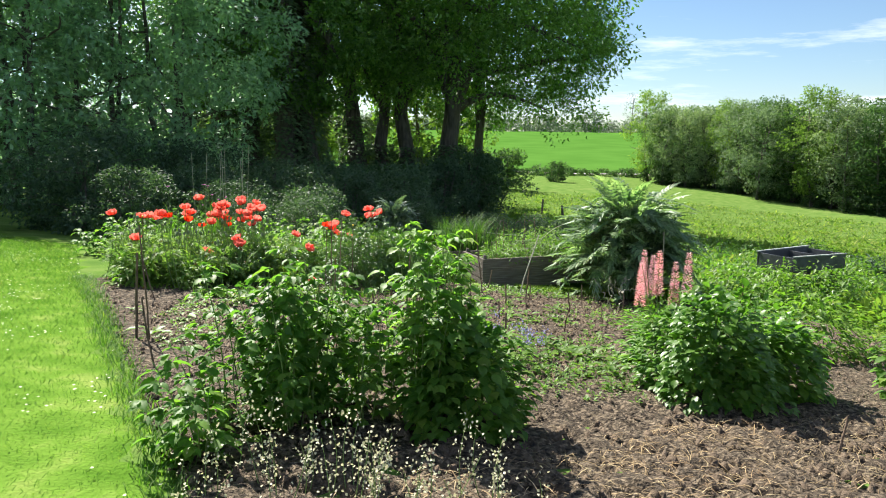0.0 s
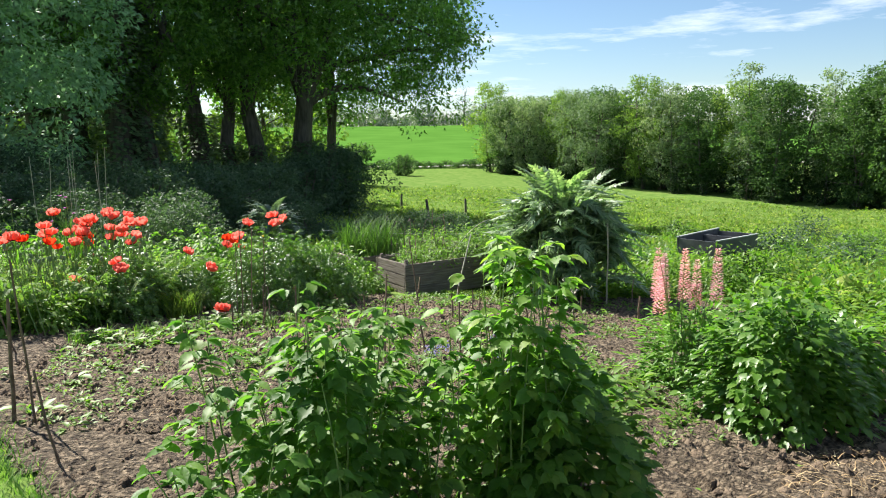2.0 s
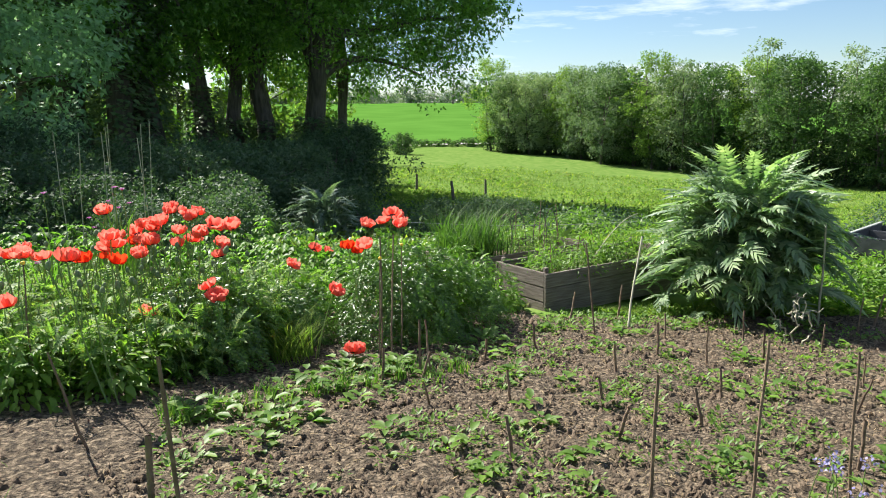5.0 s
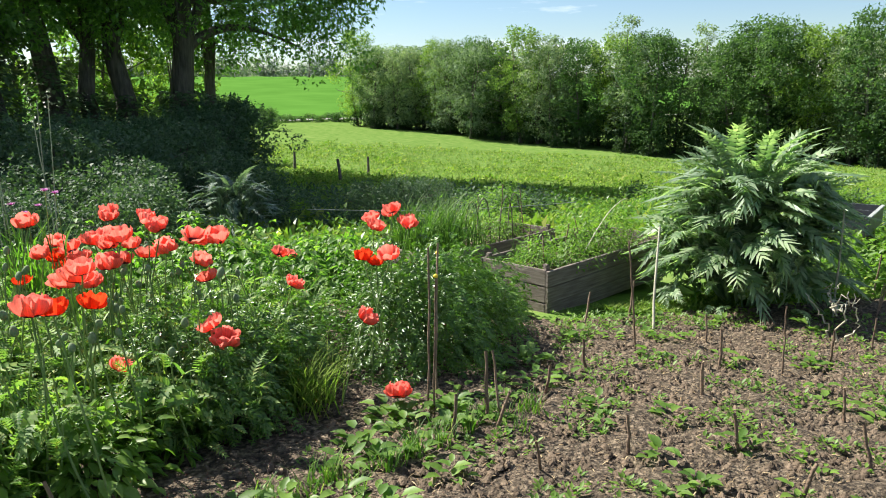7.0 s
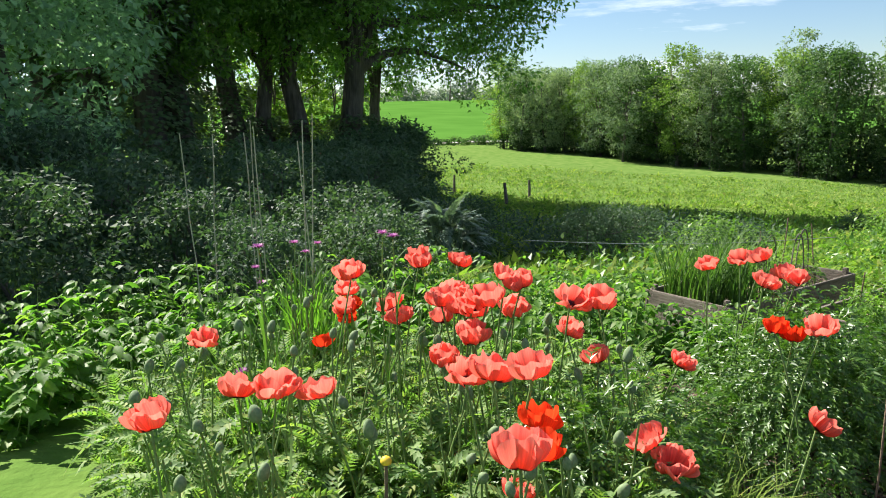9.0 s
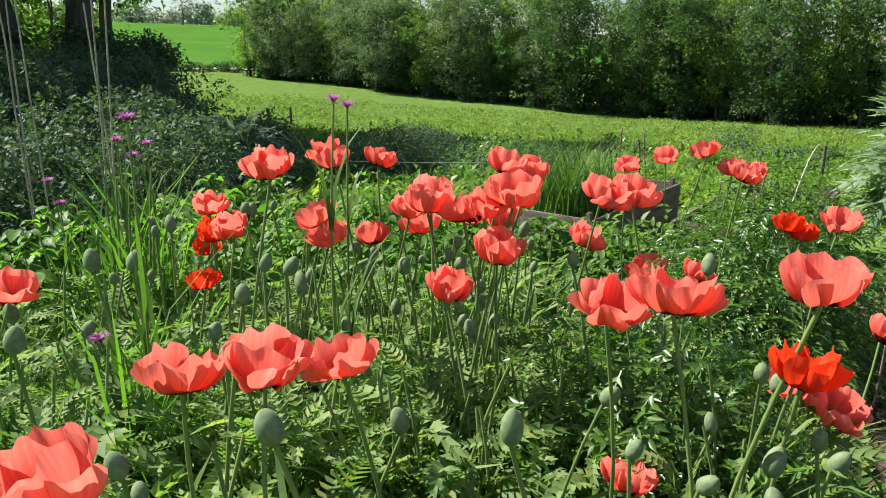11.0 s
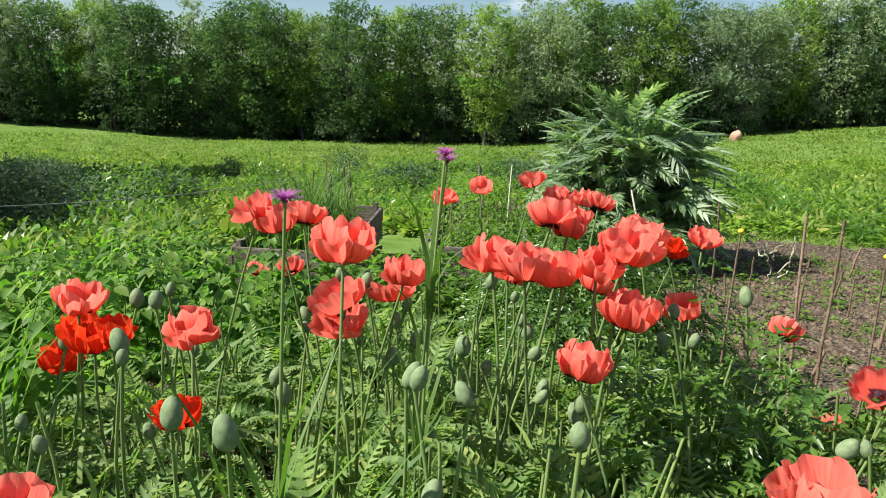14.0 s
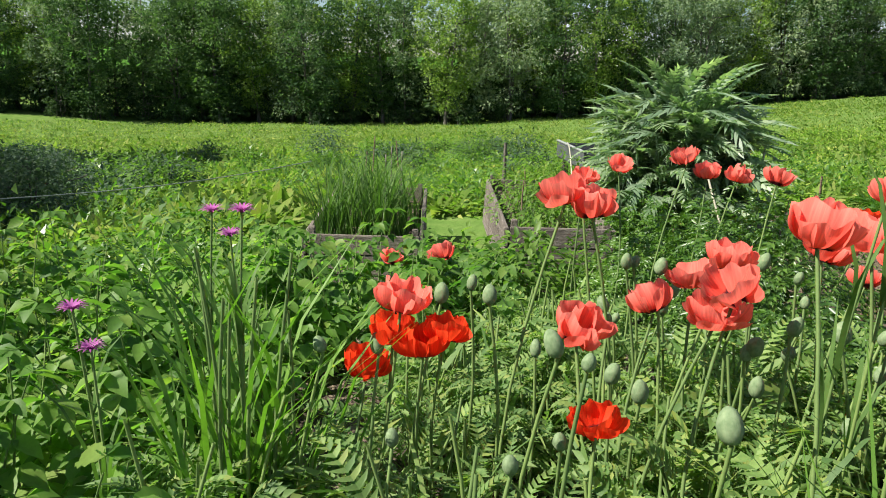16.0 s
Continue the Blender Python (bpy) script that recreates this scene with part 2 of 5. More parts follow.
M_YELLOW = plain_mat("yellow_cap", [(0.3, (0.65, 0.42, 0.03)), (0.7, (0.8, 0.55, 0.05))], 30.0, 0.5, 0.1, 60)


# ---- terrain ----
def smooth(a, b, v):
    k = np.clip((v - a) / (b - a), 0, 1)
    return k * k * (3 - 2 * k)


FAR_AZ = [-180, -120, -60, 0, 18, 32, 47, 60, 70, 83, 104, 130, 180]
FAR_Z = [0.6, 0.6, -1.2, -2.4, -2.9, -3.9, -4.5, -4.4, -4.0, -2.9, -0.2, 0.5, 0.6]


def height(x, y):
    """The lie of the land: a garden on a gentle slope, a meadow that levels out, a field that rises again."""
    x, y = np.asarray(x, float), np.asarray(y, float)
    p = -0.0648 * x - 0.0627 * y + 0.263
    dx, dy = x + 2.0, y - 7.0
    r = np.hypot(dx, dy)
    low = np.interp(np.degrees(np.arctan2(dx, dy)), FAR_AZ, FAR_Z)
    far = low + 0.45 * np.logaddexp(0, np.clip((p - low) / 0.45, -40, 40))
    far = np.where(p > low + 3, np.minimum(far, low + 3), far)
    far = np.where(r > 60, far + (low - far) * smooth(60, 95, r), far)
    z = p + (far - p) * smooth(11, 26, r)
    z = z + 0.10 * np.sin(x * 0.31 + 1.0) * np.sin(y * 0.23) * smooth(14, 30, r)
    z = z + smooth(104, 330, y) * 8.2 - smooth(340, 1400, np.hypot(x, y)) * 14.0
    return z


def hz(x, y):
    return float(height(x, y))


# ---- mesh helpers ----
def mesh_of(name, verts, faces, mat=None, flat=False):
    """A mesh from arrays; all faces have the same number of corners."""
    verts, faces = np.asarray(verts, np.float32).reshape(-1, 3), np.asarray(faces, np.int32)
    me = bpy.data.meshes.new(name)
    k = faces.shape[1]
    me.vertices.add(len(verts))
    me.vertices.foreach_set("co", verts.ravel())
    me.loops.add(faces.size)
    me.loops.foreach_set("vertex_index", faces.ravel())
    me.polygons.add(len(faces))
    me.polygons.foreach_set("loop_start", np.arange(0, faces.size, k, dtype=np.int32))
    me.polygons.foreach_set("use_smooth", np.full(len(faces), not flat))
    me.update(calc_edges=True)
    if mat:
        me.materials.append(mat)
    return me


def part(name, data, material, parent, label="", m=None):
    """One mesh object, from a bmesh or a mesh, under a thing or a part."""
    if isinstance(data, bmesh.types.BMesh):
        me = bpy.data.meshes.new(name)
        data.to_mesh(me)
        data.free()
        data = me
    if material and not data.materials:
        data.materials.append(material)
    ob = new(name, data)
    ob.parent = parent
    if m is not None:
        ob.matrix_basis = m
    return tagged(ob, label)


def thing(name, at, label, category, group="", kind="", turn=0.0):
    ob = new(name)
    ob.empty_display_size = 0.1
    ob.matrix_basis = pose(at[0], at[1], at[2], 0, 0, turn)
    return tagged(ob, label, category, group, kind)


def unit(v):
    return v / np.maximum(np.linalg.norm(v, axis=-1, keepdims=True), 1e-9)


# leaf shapes: corners (along, across, lift), faces
RHOMB = (np.array([(0, 0, 0), (0.45, 0.5, 0.06), (1, 0, -0.08), (0.45, -0.5, 0.06)]), [(0, 1, 2), (0, 2, 3)])
TRI = (np.array([(0, -0.3, 0), (0.4, 0.5, 0.05), (1, -0.06, -0.1)]), [(0, 1, 2)])
OVATE = (np.array([(0, 0, 0), (0.25, 0.42, 0.1), (0.6, 0.42, 0.06), (1, 0, -0.2), (0.6, -0.42, 0.06), (0.25, -0.42, 0.1), (0.45, 0, -0.02)]),
         [(0, 6, 1), (1, 6, 2), (2, 6, 3), (3, 6, 4), (4, 6, 5), (5, 6, 0)])
TOOTHED = (np.array([(0, 0, 0), (0.1, 0.26, 0.05), (0.2, 0.3, 0.07), (0.27, 0.45, 0.08), (0.4, 0.39, 0.09), (0.5, 0.47, 0.06), (0.62, 0.33, 0.06), (0.7, 0.35, 0.02), (0.82, 0.17, 0.0), (1, 0, -0.16),
                     (0.82, -0.17, 0.0), (0.7, -0.35, 0.02), (0.62, -0.33, 0.06), (0.5, -0.47, 0.06), (0.4, -0.39, 0.09), (0.27, -0.45, 0.08), (0.2, -0.3, 0.07), (0.1, -0.26, 0.05), (0.3, 0, 0.0), (0.62, 0, -0.02)]),
           [(0, 18, 1), (1, 18, 2), (2, 18, 3), (3, 18, 4), (4, 18, 19), (4, 19, 5), (5, 19, 6), (6, 19, 7), (7, 19, 8), (8, 19, 9),
            (9, 19, 10), (10, 19, 11), (11, 19, 12), (12, 19, 13), (13, 19, 14), (14, 19, 18), (14, 18, 15), (15, 18, 16), (16, 18, 17), (17, 18, 0)])
BLADE = (np.array([(0, -0.5, 0), (0, 0.5, 0), (0.4, 0.42, 0.03), (0.4, -0.42, 0.03), (0.75, 0.28, -0.06), (0.75, -0.28, -0.06), (1, 0, -0.26)]),
         [(0, 1, 2), (0, 2, 3), (3, 2, 4), (3, 4, 5), (5, 4, 6)])


def lobed(pairs, droop, width, fat=0.62):
    """A feathery leaf: a midrib with pairs of pointed lobes that arches over."""
    v, f = [], []

    def arch(s):
        return (s * (1 - 0.25 * droop * s), 0.5 * droop * (s - 1.45 * s * s))
    for i in range(pairs):
        s = 0.14 + 0.78 * i / (pairs - 1)
        s2 = s + fat / pairs
        w = width * math.sin(math.pi * min(0.93, 0.22 + 0.75 * s)) ** 0.8
        a, b, tip = arch(s), arch(s2), arch(min(1.08, s + 1.15 / pairs))
        for sgn in (1, -1):
            k = len(v)
            v += [(a[0], 0, a[1]), (b[0], 0, b[1]), (tip[0], sgn * w, tip[1] + 0.16 * w), (a[0] * 0.62 + tip[0] * 0.38, sgn * w * 0.55, a[1] + 0.18 * w)]
            f += [(k, k + 3, k + 2), (k, k + 2, k + 1)]
    k = len(v)
    v += [(0, -0.015, 0), (0, 0.015, 0), (*[arch(0.5)[0]], 0.018, arch(0.5)[1]), (arch(0.5)[0], -0.018, arch(0.5)[1]), (arch(1.05)[0], 0, arch(1.05)[1])]
    f += [(k, k + 1, k + 2), (k, k + 2, k + 3), (k + 3, k + 2, k + 4)]
    return (np.array(v), f)


def jagged(pairs, droop, width):
    """A deeply cut leaf: forward-swept lobes, each with a side tooth, on a thick midrib that arches over."""
    v, f = [], []

    def arch(s):
        return (s * (1 - 0.22 * droop * s), 0.45 * droop * (s - 1.5 * s * s))
    for i in range(pairs):
        s = 0.16 + 0.76 * i / (pairs - 1)
        w = width * math.sin(math.pi * min(0.95, 0.16 + 0.82 * s)) ** 0.7 * (1.0 if i % 2 else 0.8)
        a, b, mid, tip = arch(s), arch(s + 0.5 / pairs), arch(s + 0.9 / pairs), arch(s + 1.9 / pairs)
        for sgn in (1, -1):
            k = len(v)
            v += [(a[0], 0, a[1]), (b[0], 0, b[1]), (tip[0], sgn * w, tip[1] - 0.05 * w), (mid[0] * 0.96, sgn * w * 0.5, mid[1] + 0.2 * w), (mid[0] * 0.93, sgn * w * 0.86, mid[1] + 0.02 * w)]
            f += [(k, k + 3, k + 1), (k + 1, k + 3, k + 2), (k, k + 4, k + 3)]
    k = len(v)
    for s in (0.0, 0.35, 0.7):
        q = arch(s)
        v += [(q[0], -0.026 * (1 - s), q[1]), (q[0], 0.026 * (1 - s), q[1])]
    v.append((arch(1.06)[0], 0, arch(1.06)[1]))
    f += [(k, k + 1, k + 3), (k, k + 3, k + 2), (k + 2, k + 3, k + 5), (k + 2, k + 5, k + 4), (k + 4, k + 5, k + 6)]
    return (np.array(v), f)


def palmate(fingers):
    """A leaf cut into pointed fingers round its stalk."""
    v, f = [(0, 0, 0)], []
    for i in range(fingers):
        a = radians(-100 + 200 * i / (fingers - 1))
        r = 1.0 - 0.35 * abs(i - (fingers - 1) / 2) / ((fingers - 1) / 2)
        k = len(v)
        for g, h, z in ((0.2, 0.55, 0.06), (0.1, 0.72, 0.03), (0.0, 1.0, -0.12), (-0.1, 0.68, 0.03), (-0.2, 0.5, 0.06)):
            v.append((0.25 + 0.75 * r * h * math.cos(a + g), 0.75 * r * h * math.sin(a + g), z))
        f += [(0, k, k + 1), (0, k + 1, k + 2), (0, k + 2, k + 3), (0, k + 3, k + 4)]
    return (np.array(v), f)


POPPY_LEAVES = [lobed(10, 0.6, 0.14, 0.6), lobed(11, 1.1, 0.125, 0.55), lobed(9, 1.6, 0.145, 0.6)]
PINNATE = lobed(4, 0.7, 0.24, 0.5)
CARD_LEAVES = [jagged(12, 0.75, 0.2), jagged(13, 1.25, 0.19), jagged(11, 1.9, 0.22)]
PALM = palmate(5)


def leaves_mesh(name, shape, at, along, up, length, width, mat):
    """Many leaves of one shape in one mesh. at, along, up: (n, 3); length, width: (n,)."""
    tv, tf = shape
    a = unit(along)
    s = unit(np.cross(up, a) + 1e-6)
    u = np.cross(a, s)
    n, k = len(at), len(tv)
    length, width = np.broadcast_to(length, n), np.broadcast_to(width, n)
    v = (at[:, None] + tv[None, :, 0, None] * (a * length[:, None])[:, None] + tv[None, :, 1, None] * (s * width[:, None])[:, None]
         + tv[None, :, 2, None] * (u * length[:, None])[:, None])
    f = np.asarray(tf)[None] + (np.arange(n) * k)[:, None, None]
    return mesh_of(name, v.reshape(-1, 3), f.reshape(-1, 3), mat)


def rand_dirs(n, zmin=-1.0, zmax=1.0):
    z, a = rng.uniform(zmin, zmax, n), rng.uniform(0, 2 * np.pi, n)
    r = np.sqrt(np.maximum(0, 1 - z * z))
    return np.stack([r * np.cos(a), r * np.sin(a), z], 1)


def tube(path, radii, sides=6):
    """Corners and quads of a tapered tube along points."""
    path, radii = np.asarray(path, float), np.broadcast_to(np.asarray(radii, float), len(path))
    d = unit(np.gradient(path, axis=0))
    ref = np.where(np.abs(d[:, 2:3]) > 0.9, np.array([[1.0, 0, 0]]), np.array([[0, 0, 1.0]]))
    s = unit(np.cross(d, ref))
    u = np.cross(d, s)
    a = np.linspace(0, 2 * np.pi, sides, endpoint=False)
    ring = np.cos(a)[None, :, None] * s[:, None] + np.sin(a)[None, :, None] * u[:, None]
    v = path[:, None] + ring * radii[:, None, None]
    i, j = np.meshgrid(np.arange(len(path) - 1), np.arange(sides), indexing="ij")
    j2 = (j + 1) % sides
    f = np.stack([i * sides + j, i * sides + j2, (i + 1) * sides + j2, (i + 1) * sides + j], -1).reshape(-1, 4)
    return v.reshape(-1, 3), f


def tubes_mesh(name, paths, mat, sides=6):
    """Tubes (path, radii) in one mesh."""
    vs, fs, k = [], [], 0
    for p, r in paths:
        v, f = tube(p, r, sides)
        vs.append(v)
        fs.append(f + k)
        k += len(v)
    return mesh_of(name, np.concatenate(vs), np.concatenate(fs), mat)


def bent(a, b, sag=0.05, n=6, wob=0.0):
    """Points from a to b with a sideways bow and a slight wobble."""
    a, b = np.asarray(a, float), np.asarray(b, float)
    t = np.linspace(0, 1, n)[:, None]
    side = rand_dirs(1, -0.3, 0.3)[0] * sag
    p = a + (b - a) * t + side * np.sin(np.pi * t)
    if wob:
        p[1:-1] += rng.normal(0, wob, (n - 2, 3))
    return p


def inside(poly, x, y):
    x, y = np.asarray(x), np.asarray(y)
    c = np.zeros(x.shape, bool)
    for (x0, y0), (x1, y1) in zip(poly, poly[1:] + poly[:1]):
        c ^= ((y0 > y) != (y1 > y)) & (x < (x1 - x0) * (y - y0) / (y1 - y0 + 1e-12) + x0)
    return c


def scatter(poly, n):
    """n points inside a polygon of the plan."""
    xs, ys = [p[0] for p in poly], [p[1] for p in poly]
    out = np.zeros((0, 2))
    while len(out) < n:
        q = np.stack([rng.uniform(min(xs), max(xs), n * 2), rng.uniform(min(ys), max(ys), n * 2)], 1)
        out = np.concatenate([out, q[inside(poly, q[:, 0], q[:, 1])]])
    return out[:n]


def on_ground(xy, lift=0.0):
    return np.concatenate([xy, (height(xy[:, 0], xy[:, 1]) + lift)[:, None]], 1)


# ---- ground, lawn, soil ----
LAWN_EDGE = [(1.2, -2.0), (-0.2, 1.0), (-1.14, 3.05), (-2.43, 5.68), (-3.6, 8.0), (-4.3, 9.3), (-5.0, 10.6), (-6.0, 13.0), (-9.0, 15.0)]
LAWN = LAWN_EDGE + [(-14, 14), (-16, 0), (-10, -12), (6, -12)]
PLOT = [(-0.15, 1.3), (-1.05, 3.05), (-2.35, 5.7), (-3.3, 7.6), (-4.1, 9.1), (-3.8, 10.9), (-3.2, 12.4), (-1.5, 12.6), (0.7, 12.4), (0.9, 10.8), (4.6, 10.4), (5.8, 9.2), (5.4, 7.0), (6.2, 5.2), (7.4, 3.0), (6.0, 0.6), (2.5, 0.2)]


def axis(lo, hi, core, fine):
    """Grid lines, close together inside core and wider towards lo and hi."""
    a = np.arange(core[0], core[1] + 1e-6, fine)
    up, dn, s = [core[1]], [core[0]], fine
    while up[-1] < hi:
        s *= 1.12
        up.append(up[-1] + s)
    s = fine
    while dn[-1] > lo:
        s *= 1.12
        dn.append(dn[-1] - s)
    return np.concatenate([dn[:0:-1], a, up[1:]])


def grid_mesh(name, xs, ys, zf, mat):
    gx, gy = np.meshgrid(xs, ys, indexing="ij")
    v = np.stack([gx, gy, zf(gx, gy)], -1).reshape(-1, 3)
    i, j = np.meshgrid(np.arange(len(xs) - 1), np.arange(len(ys) - 1), indexing="ij")
    k = i * len(ys) + j
    f = np.stack([k, k + len(ys), k + len(ys) + 1, k + 1], -1).reshape(-1, 4)
    return mesh_of(name, v, f, mat), v, f


def make_ground():
    xs, ys = axis(-2600, 2600, (-12, 14), 0.35), axis(-2600, 2600, (-6, 20), 0.35)
    me, v, f = grid_mesh("ground", xs, ys, lambda x, y: height(x, y) - 0.02 * inside(PLOT, x, y), M_MEADOW)
    for m in (M_LAWN, M_CROP, M_TRACK):
        me.materials.append(m)
    c = v[f].mean(1)
    idx = np.zeros(len(f), np.int32)
    idx[inside(LAWN, c[:, 0], c[:, 1])] = 1
    idx[(c[:, 1] > 108) & (c[:, 0] > -160)] = 2
    me.polygons.foreach_set("material_index", idx)
    tagged(new("ground", me), "green sloping meadow ground with a mown lawn and a far crop field", "ground", kind="structure")
    # pale track at the foot of the crop field
    xs = np.linspace(-80, 120, 120)
    rows = [np.stack([xs, 98 + 0.04 * xs + w, height(xs, 98 + 0.04 * xs + w) + 0.12 + 0.1 * (w == 1.5)], 1) for w in (0, 1.5, 3.2)]
    v = np.concatenate(rows)
    i = np.arange(119)
    f = np.concatenate([np.stack([i + r * 120, i + 1 + r * 120, i + 1 + (r + 1) * 120, i + (r + 1) * 120], 1) for r in (0, 1)])
    tagged(new("road", mesh_of("road", v, f, M_TRACK)), "pale gravel farm track below the crop field", "track", kind="structure")


def make_soil():
    xs, ys = np.arange(-4.4, 7.6, 0.05), np.arange(0.0, 12.8, 0.05)
    gx, gy = np.meshgrid(xs, ys, indexing="ij")
    bump = np.array([noise.fractal(Vector((a * 4.2, b * 4.2, 0)), 0.75, 2.2, 5) for a, b in zip(gx.ravel(), gy.ravel())]).reshape(gx.shape)
    z = height(gx, gy) + 0.018 + (0.032 + 0.034 * (1 - smooth(4.6, 5.6, gy))) * bump
    v = np.stack([gx, gy, z], -1).reshape(-1, 3)
    i, j = np.meshgrid(np.arange(len(xs) - 1), np.arange(len(ys) - 1), indexing="ij")
    k = i * len(ys) + j
    f = np.stack([k, k + len(ys), k + len(ys) + 1, k + 1], -1).reshape(-1, 4)
    c = v[f].mean(1)
    jx = np.array([noise.noise(Vector((a * 5, b * 5, 3.0))) for a, b in c[:, :2]]) * 0.12
    f = f[inside(PLOT, c[:, 0] + jx, c[:, 1] + jx)]
    used = np.unique(f)
    re = np.full(len(v), -1)
    re[used] = np.arange(len(used))
    tagged(new("soil_plot", mesh_of("soil_plot", v[used], re[f], M_SOIL)), "bare crumbly brown garden soil with clods", "soil", kind="structure")


make_ground()
make_soil()


# ---- trees ----
def crown_leaves(name, centres, radii, per, size, mat, droop=0.3, shape=TRI, squash=0.8):
    """Leaves in clumps round the centres of twigs, thicker towards the outside of each clump."""
    centres, radii = np.asarray(centres), np.asarray(radii)
    k = np.repeat(np.arange(len(centres)), per)
    d = rand_dirs(len(k))
    d[:, 2] *= squash
    at = centres[k] + d * (radii[k] * rng.uniform(0.35, 1.05, len(k)) ** 0.6)[:, None]
    along = unit(d + rand_dirs(len(k)) * 0.8) + np.array([0, 0, -droop])
    up = unit(np.array([0, 0, 1.0]) + rand_dirs(len(k)) * 0.9)
    ln = size * rng.uniform(0.6, 1.35, len(k))
    return leaves_mesh(name, shape, at, along, up, ln, ln * rng.uniform(0.55, 0.85, len(k)), mat)


def envelope(n, base, top, radius, lean=0.0, power=1.0, skew=1.0):
    """Twig centres in an uneven crown between two heights."""
    t = rng.uniform(0, 1, n)
    prof = np.sin(np.pi * np.clip(0.12 + 0.8 * t ** skew, 0, 1)) ** power
    a = rng.uniform(0, 2 * np.pi, n)
    r = radius * prof * np.sqrt(rng.uniform(0.12, 1, n)) * (1 + 0.25 * np.sin(3 * a + 5 * t))
    return np.stack([r * np.cos(a) + lean * t, r * np.sin(a), base + (top - base) * t], 1), 0.12 * radius + 0.15 * radius * rng.uniform(0, 1, n)


def make_tree_kind(height_m, radius, base, clumps, per, leaf, mat, trunk_r, stems=1, power=1.0, sides=5, twigs=5, skew=1.0):
    """Meshes of one kind of tree: (wood, crown)."""
    paths = []
    for s in range(stems):
        foot = np.array([rng.uniform(-0.4, 0.4) * (stems > 1), rng.uniform(-0.4, 0.4) * (stems > 1), -0.4])
        top = np.array([rng.normal(0, 0.5), rng.normal(0, 0.5), height_m * 0.86])
        p = bent(foot, top, 0.25, 8, 0.06)
        paths.append((p, np.linspace(trunk_r, 0.03, 8) * (1 + 0.35 * np.exp(-np.arange(8) * 1.5))))
        for _ in range(twigs):
            i = rng.integers(2, 7)
            q = p[i] + rand_dirs(1, 0.1, 0.6)[0] * radius * rng.uniform(0.5, 0.95)
            paths.append((bent(p[i], q, 0.3, 5, 0.04), np.linspace(trunk_r * 0.35, 0.015, 5)))
    c, r = envelope(clumps, base, height_m, radius, 0.0, power, skew)
    return tubes_mesh("wood", paths, M_BARK, sides), crown_leaves("crown", c, r, per, leaf, mat)


def put_tree(name, meshes, x, y, size, turn, label, category="tree", group="", wide=1.0):
    t = thing(name, (x, y, hz(x, y) - 0.05), label, category, group, turn=turn)
    t.scale = (size * wide, size * wide, size)
    part("trunk", meshes[0], None, t)
    part("crown", meshes[1], None, t)
    return t


def make_tree_line():
    kinds = [(make_tree_kind(9.3, 2.5, 1.2, 170, 60, 0.19, L_LINE, 0.14, 1, 0.7, 5, 5, 1.5), "slender leafy field-edge tree in fresh green leaf"),
             (make_tree_kind(8.6, 2.8, 1.0, 190, 58, 0.17, L_LINE2, 0.13, 2, 0.6, 5, 5, 1.5), "grey-green bushy tree in the row beyond the meadow"),
             (make_tree_kind(9.8, 2.4, 1.3, 160, 60, 0.19, L_LINE3, 0.14, 1, 0.7, 5, 5, 1.5), "yellow-green leafy tree in the row beyond the meadow"),
             (make_tree_kind(8.2, 2.8, 0.8, 180, 58, 0.19, L_LINE, 0.12, 2, 0.6, 5, 5, 1.5), "low dense dark green tree at the meadow's edge"),
             (make_tree_kind(9.9, 1.8, 1.8, 80, 46, 0.17, L_LINE2, 0.07, 1, 0.8, 4, 8, 1.3), "thin airy tree with sparse leaves")]
    back = [(make_tree_kind(9.0, 3.0, 0.8, 120, 36, 0.28, L_LINE, 0.14, 1, 0.6), "dark green tree standing deeper in the row"),
            (make_tree_kind(8.6, 3.0, 0.6, 120, 36, 0.28, L_LINE2, 0.14, 1, 0.6), "grey-green tree standing deeper in the row")]
    under = make_tree_kind(3.0, 2.2, 0.1, 34, 26, 0.34, L_UNDER_SHADE, 0.05, 2, 0.6, 4, 3)
    ax, ay, bx, by = 28.5, 88.0, 68.0, -24.0
    n = 50
    order = [2, 0, 1, 1, 1, 2, 1, 0, 1, 3, 2, 1, 4, 0, 2, 4, 0, 4, 3, 0, 0, 2, 1, 0, 2, 0, 4, 2, 4, 1, 2, 3]
    for i in range(n):
        s = (i + 0.15) / n
        k = order[i % len(order)]
        x, y = ax + (bx - ax) * s + rng.uniform(-1.6, 1.8), ay + (by - ay) * s + rng.uniform(-0.7, 0.7)
        grow = 1.04 + 0.1 * s
        put_tree("tree", kinds[k][0], x, y, grow * rng.uniform(0.9, 1.07), rng.uniform(0, 360), kinds[k][1], group="tree row beyond the meadow", wide=1.0)
        x2, y2 = x + 3.4 + rng.uniform(-0.6, 0.6), y + 1.4 + rng.uniform(-1, 1)
        put_tree("tree", back[i % 2][0], x2, y2, grow * rng.uniform(0.9, 1.02), rng.uniform(0, 360), back[i % 2][1], group="tree row beyond the meadow", wide=1.1)
        # The dark leaf colour of these shrubs supplies the shade band below the crowns.
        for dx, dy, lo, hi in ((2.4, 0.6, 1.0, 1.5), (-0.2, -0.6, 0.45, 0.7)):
            put_tree("shrub", under, x + dx + rng.uniform(-0.4, 0.4), y + dy + rng.uniform(-0.8, 0.8), rng.uniform(lo, hi), rng.uniform(0, 360), "shrub under the tree row, shade painted into its dark leaves", "shrub", "undergrowth of the tree row")


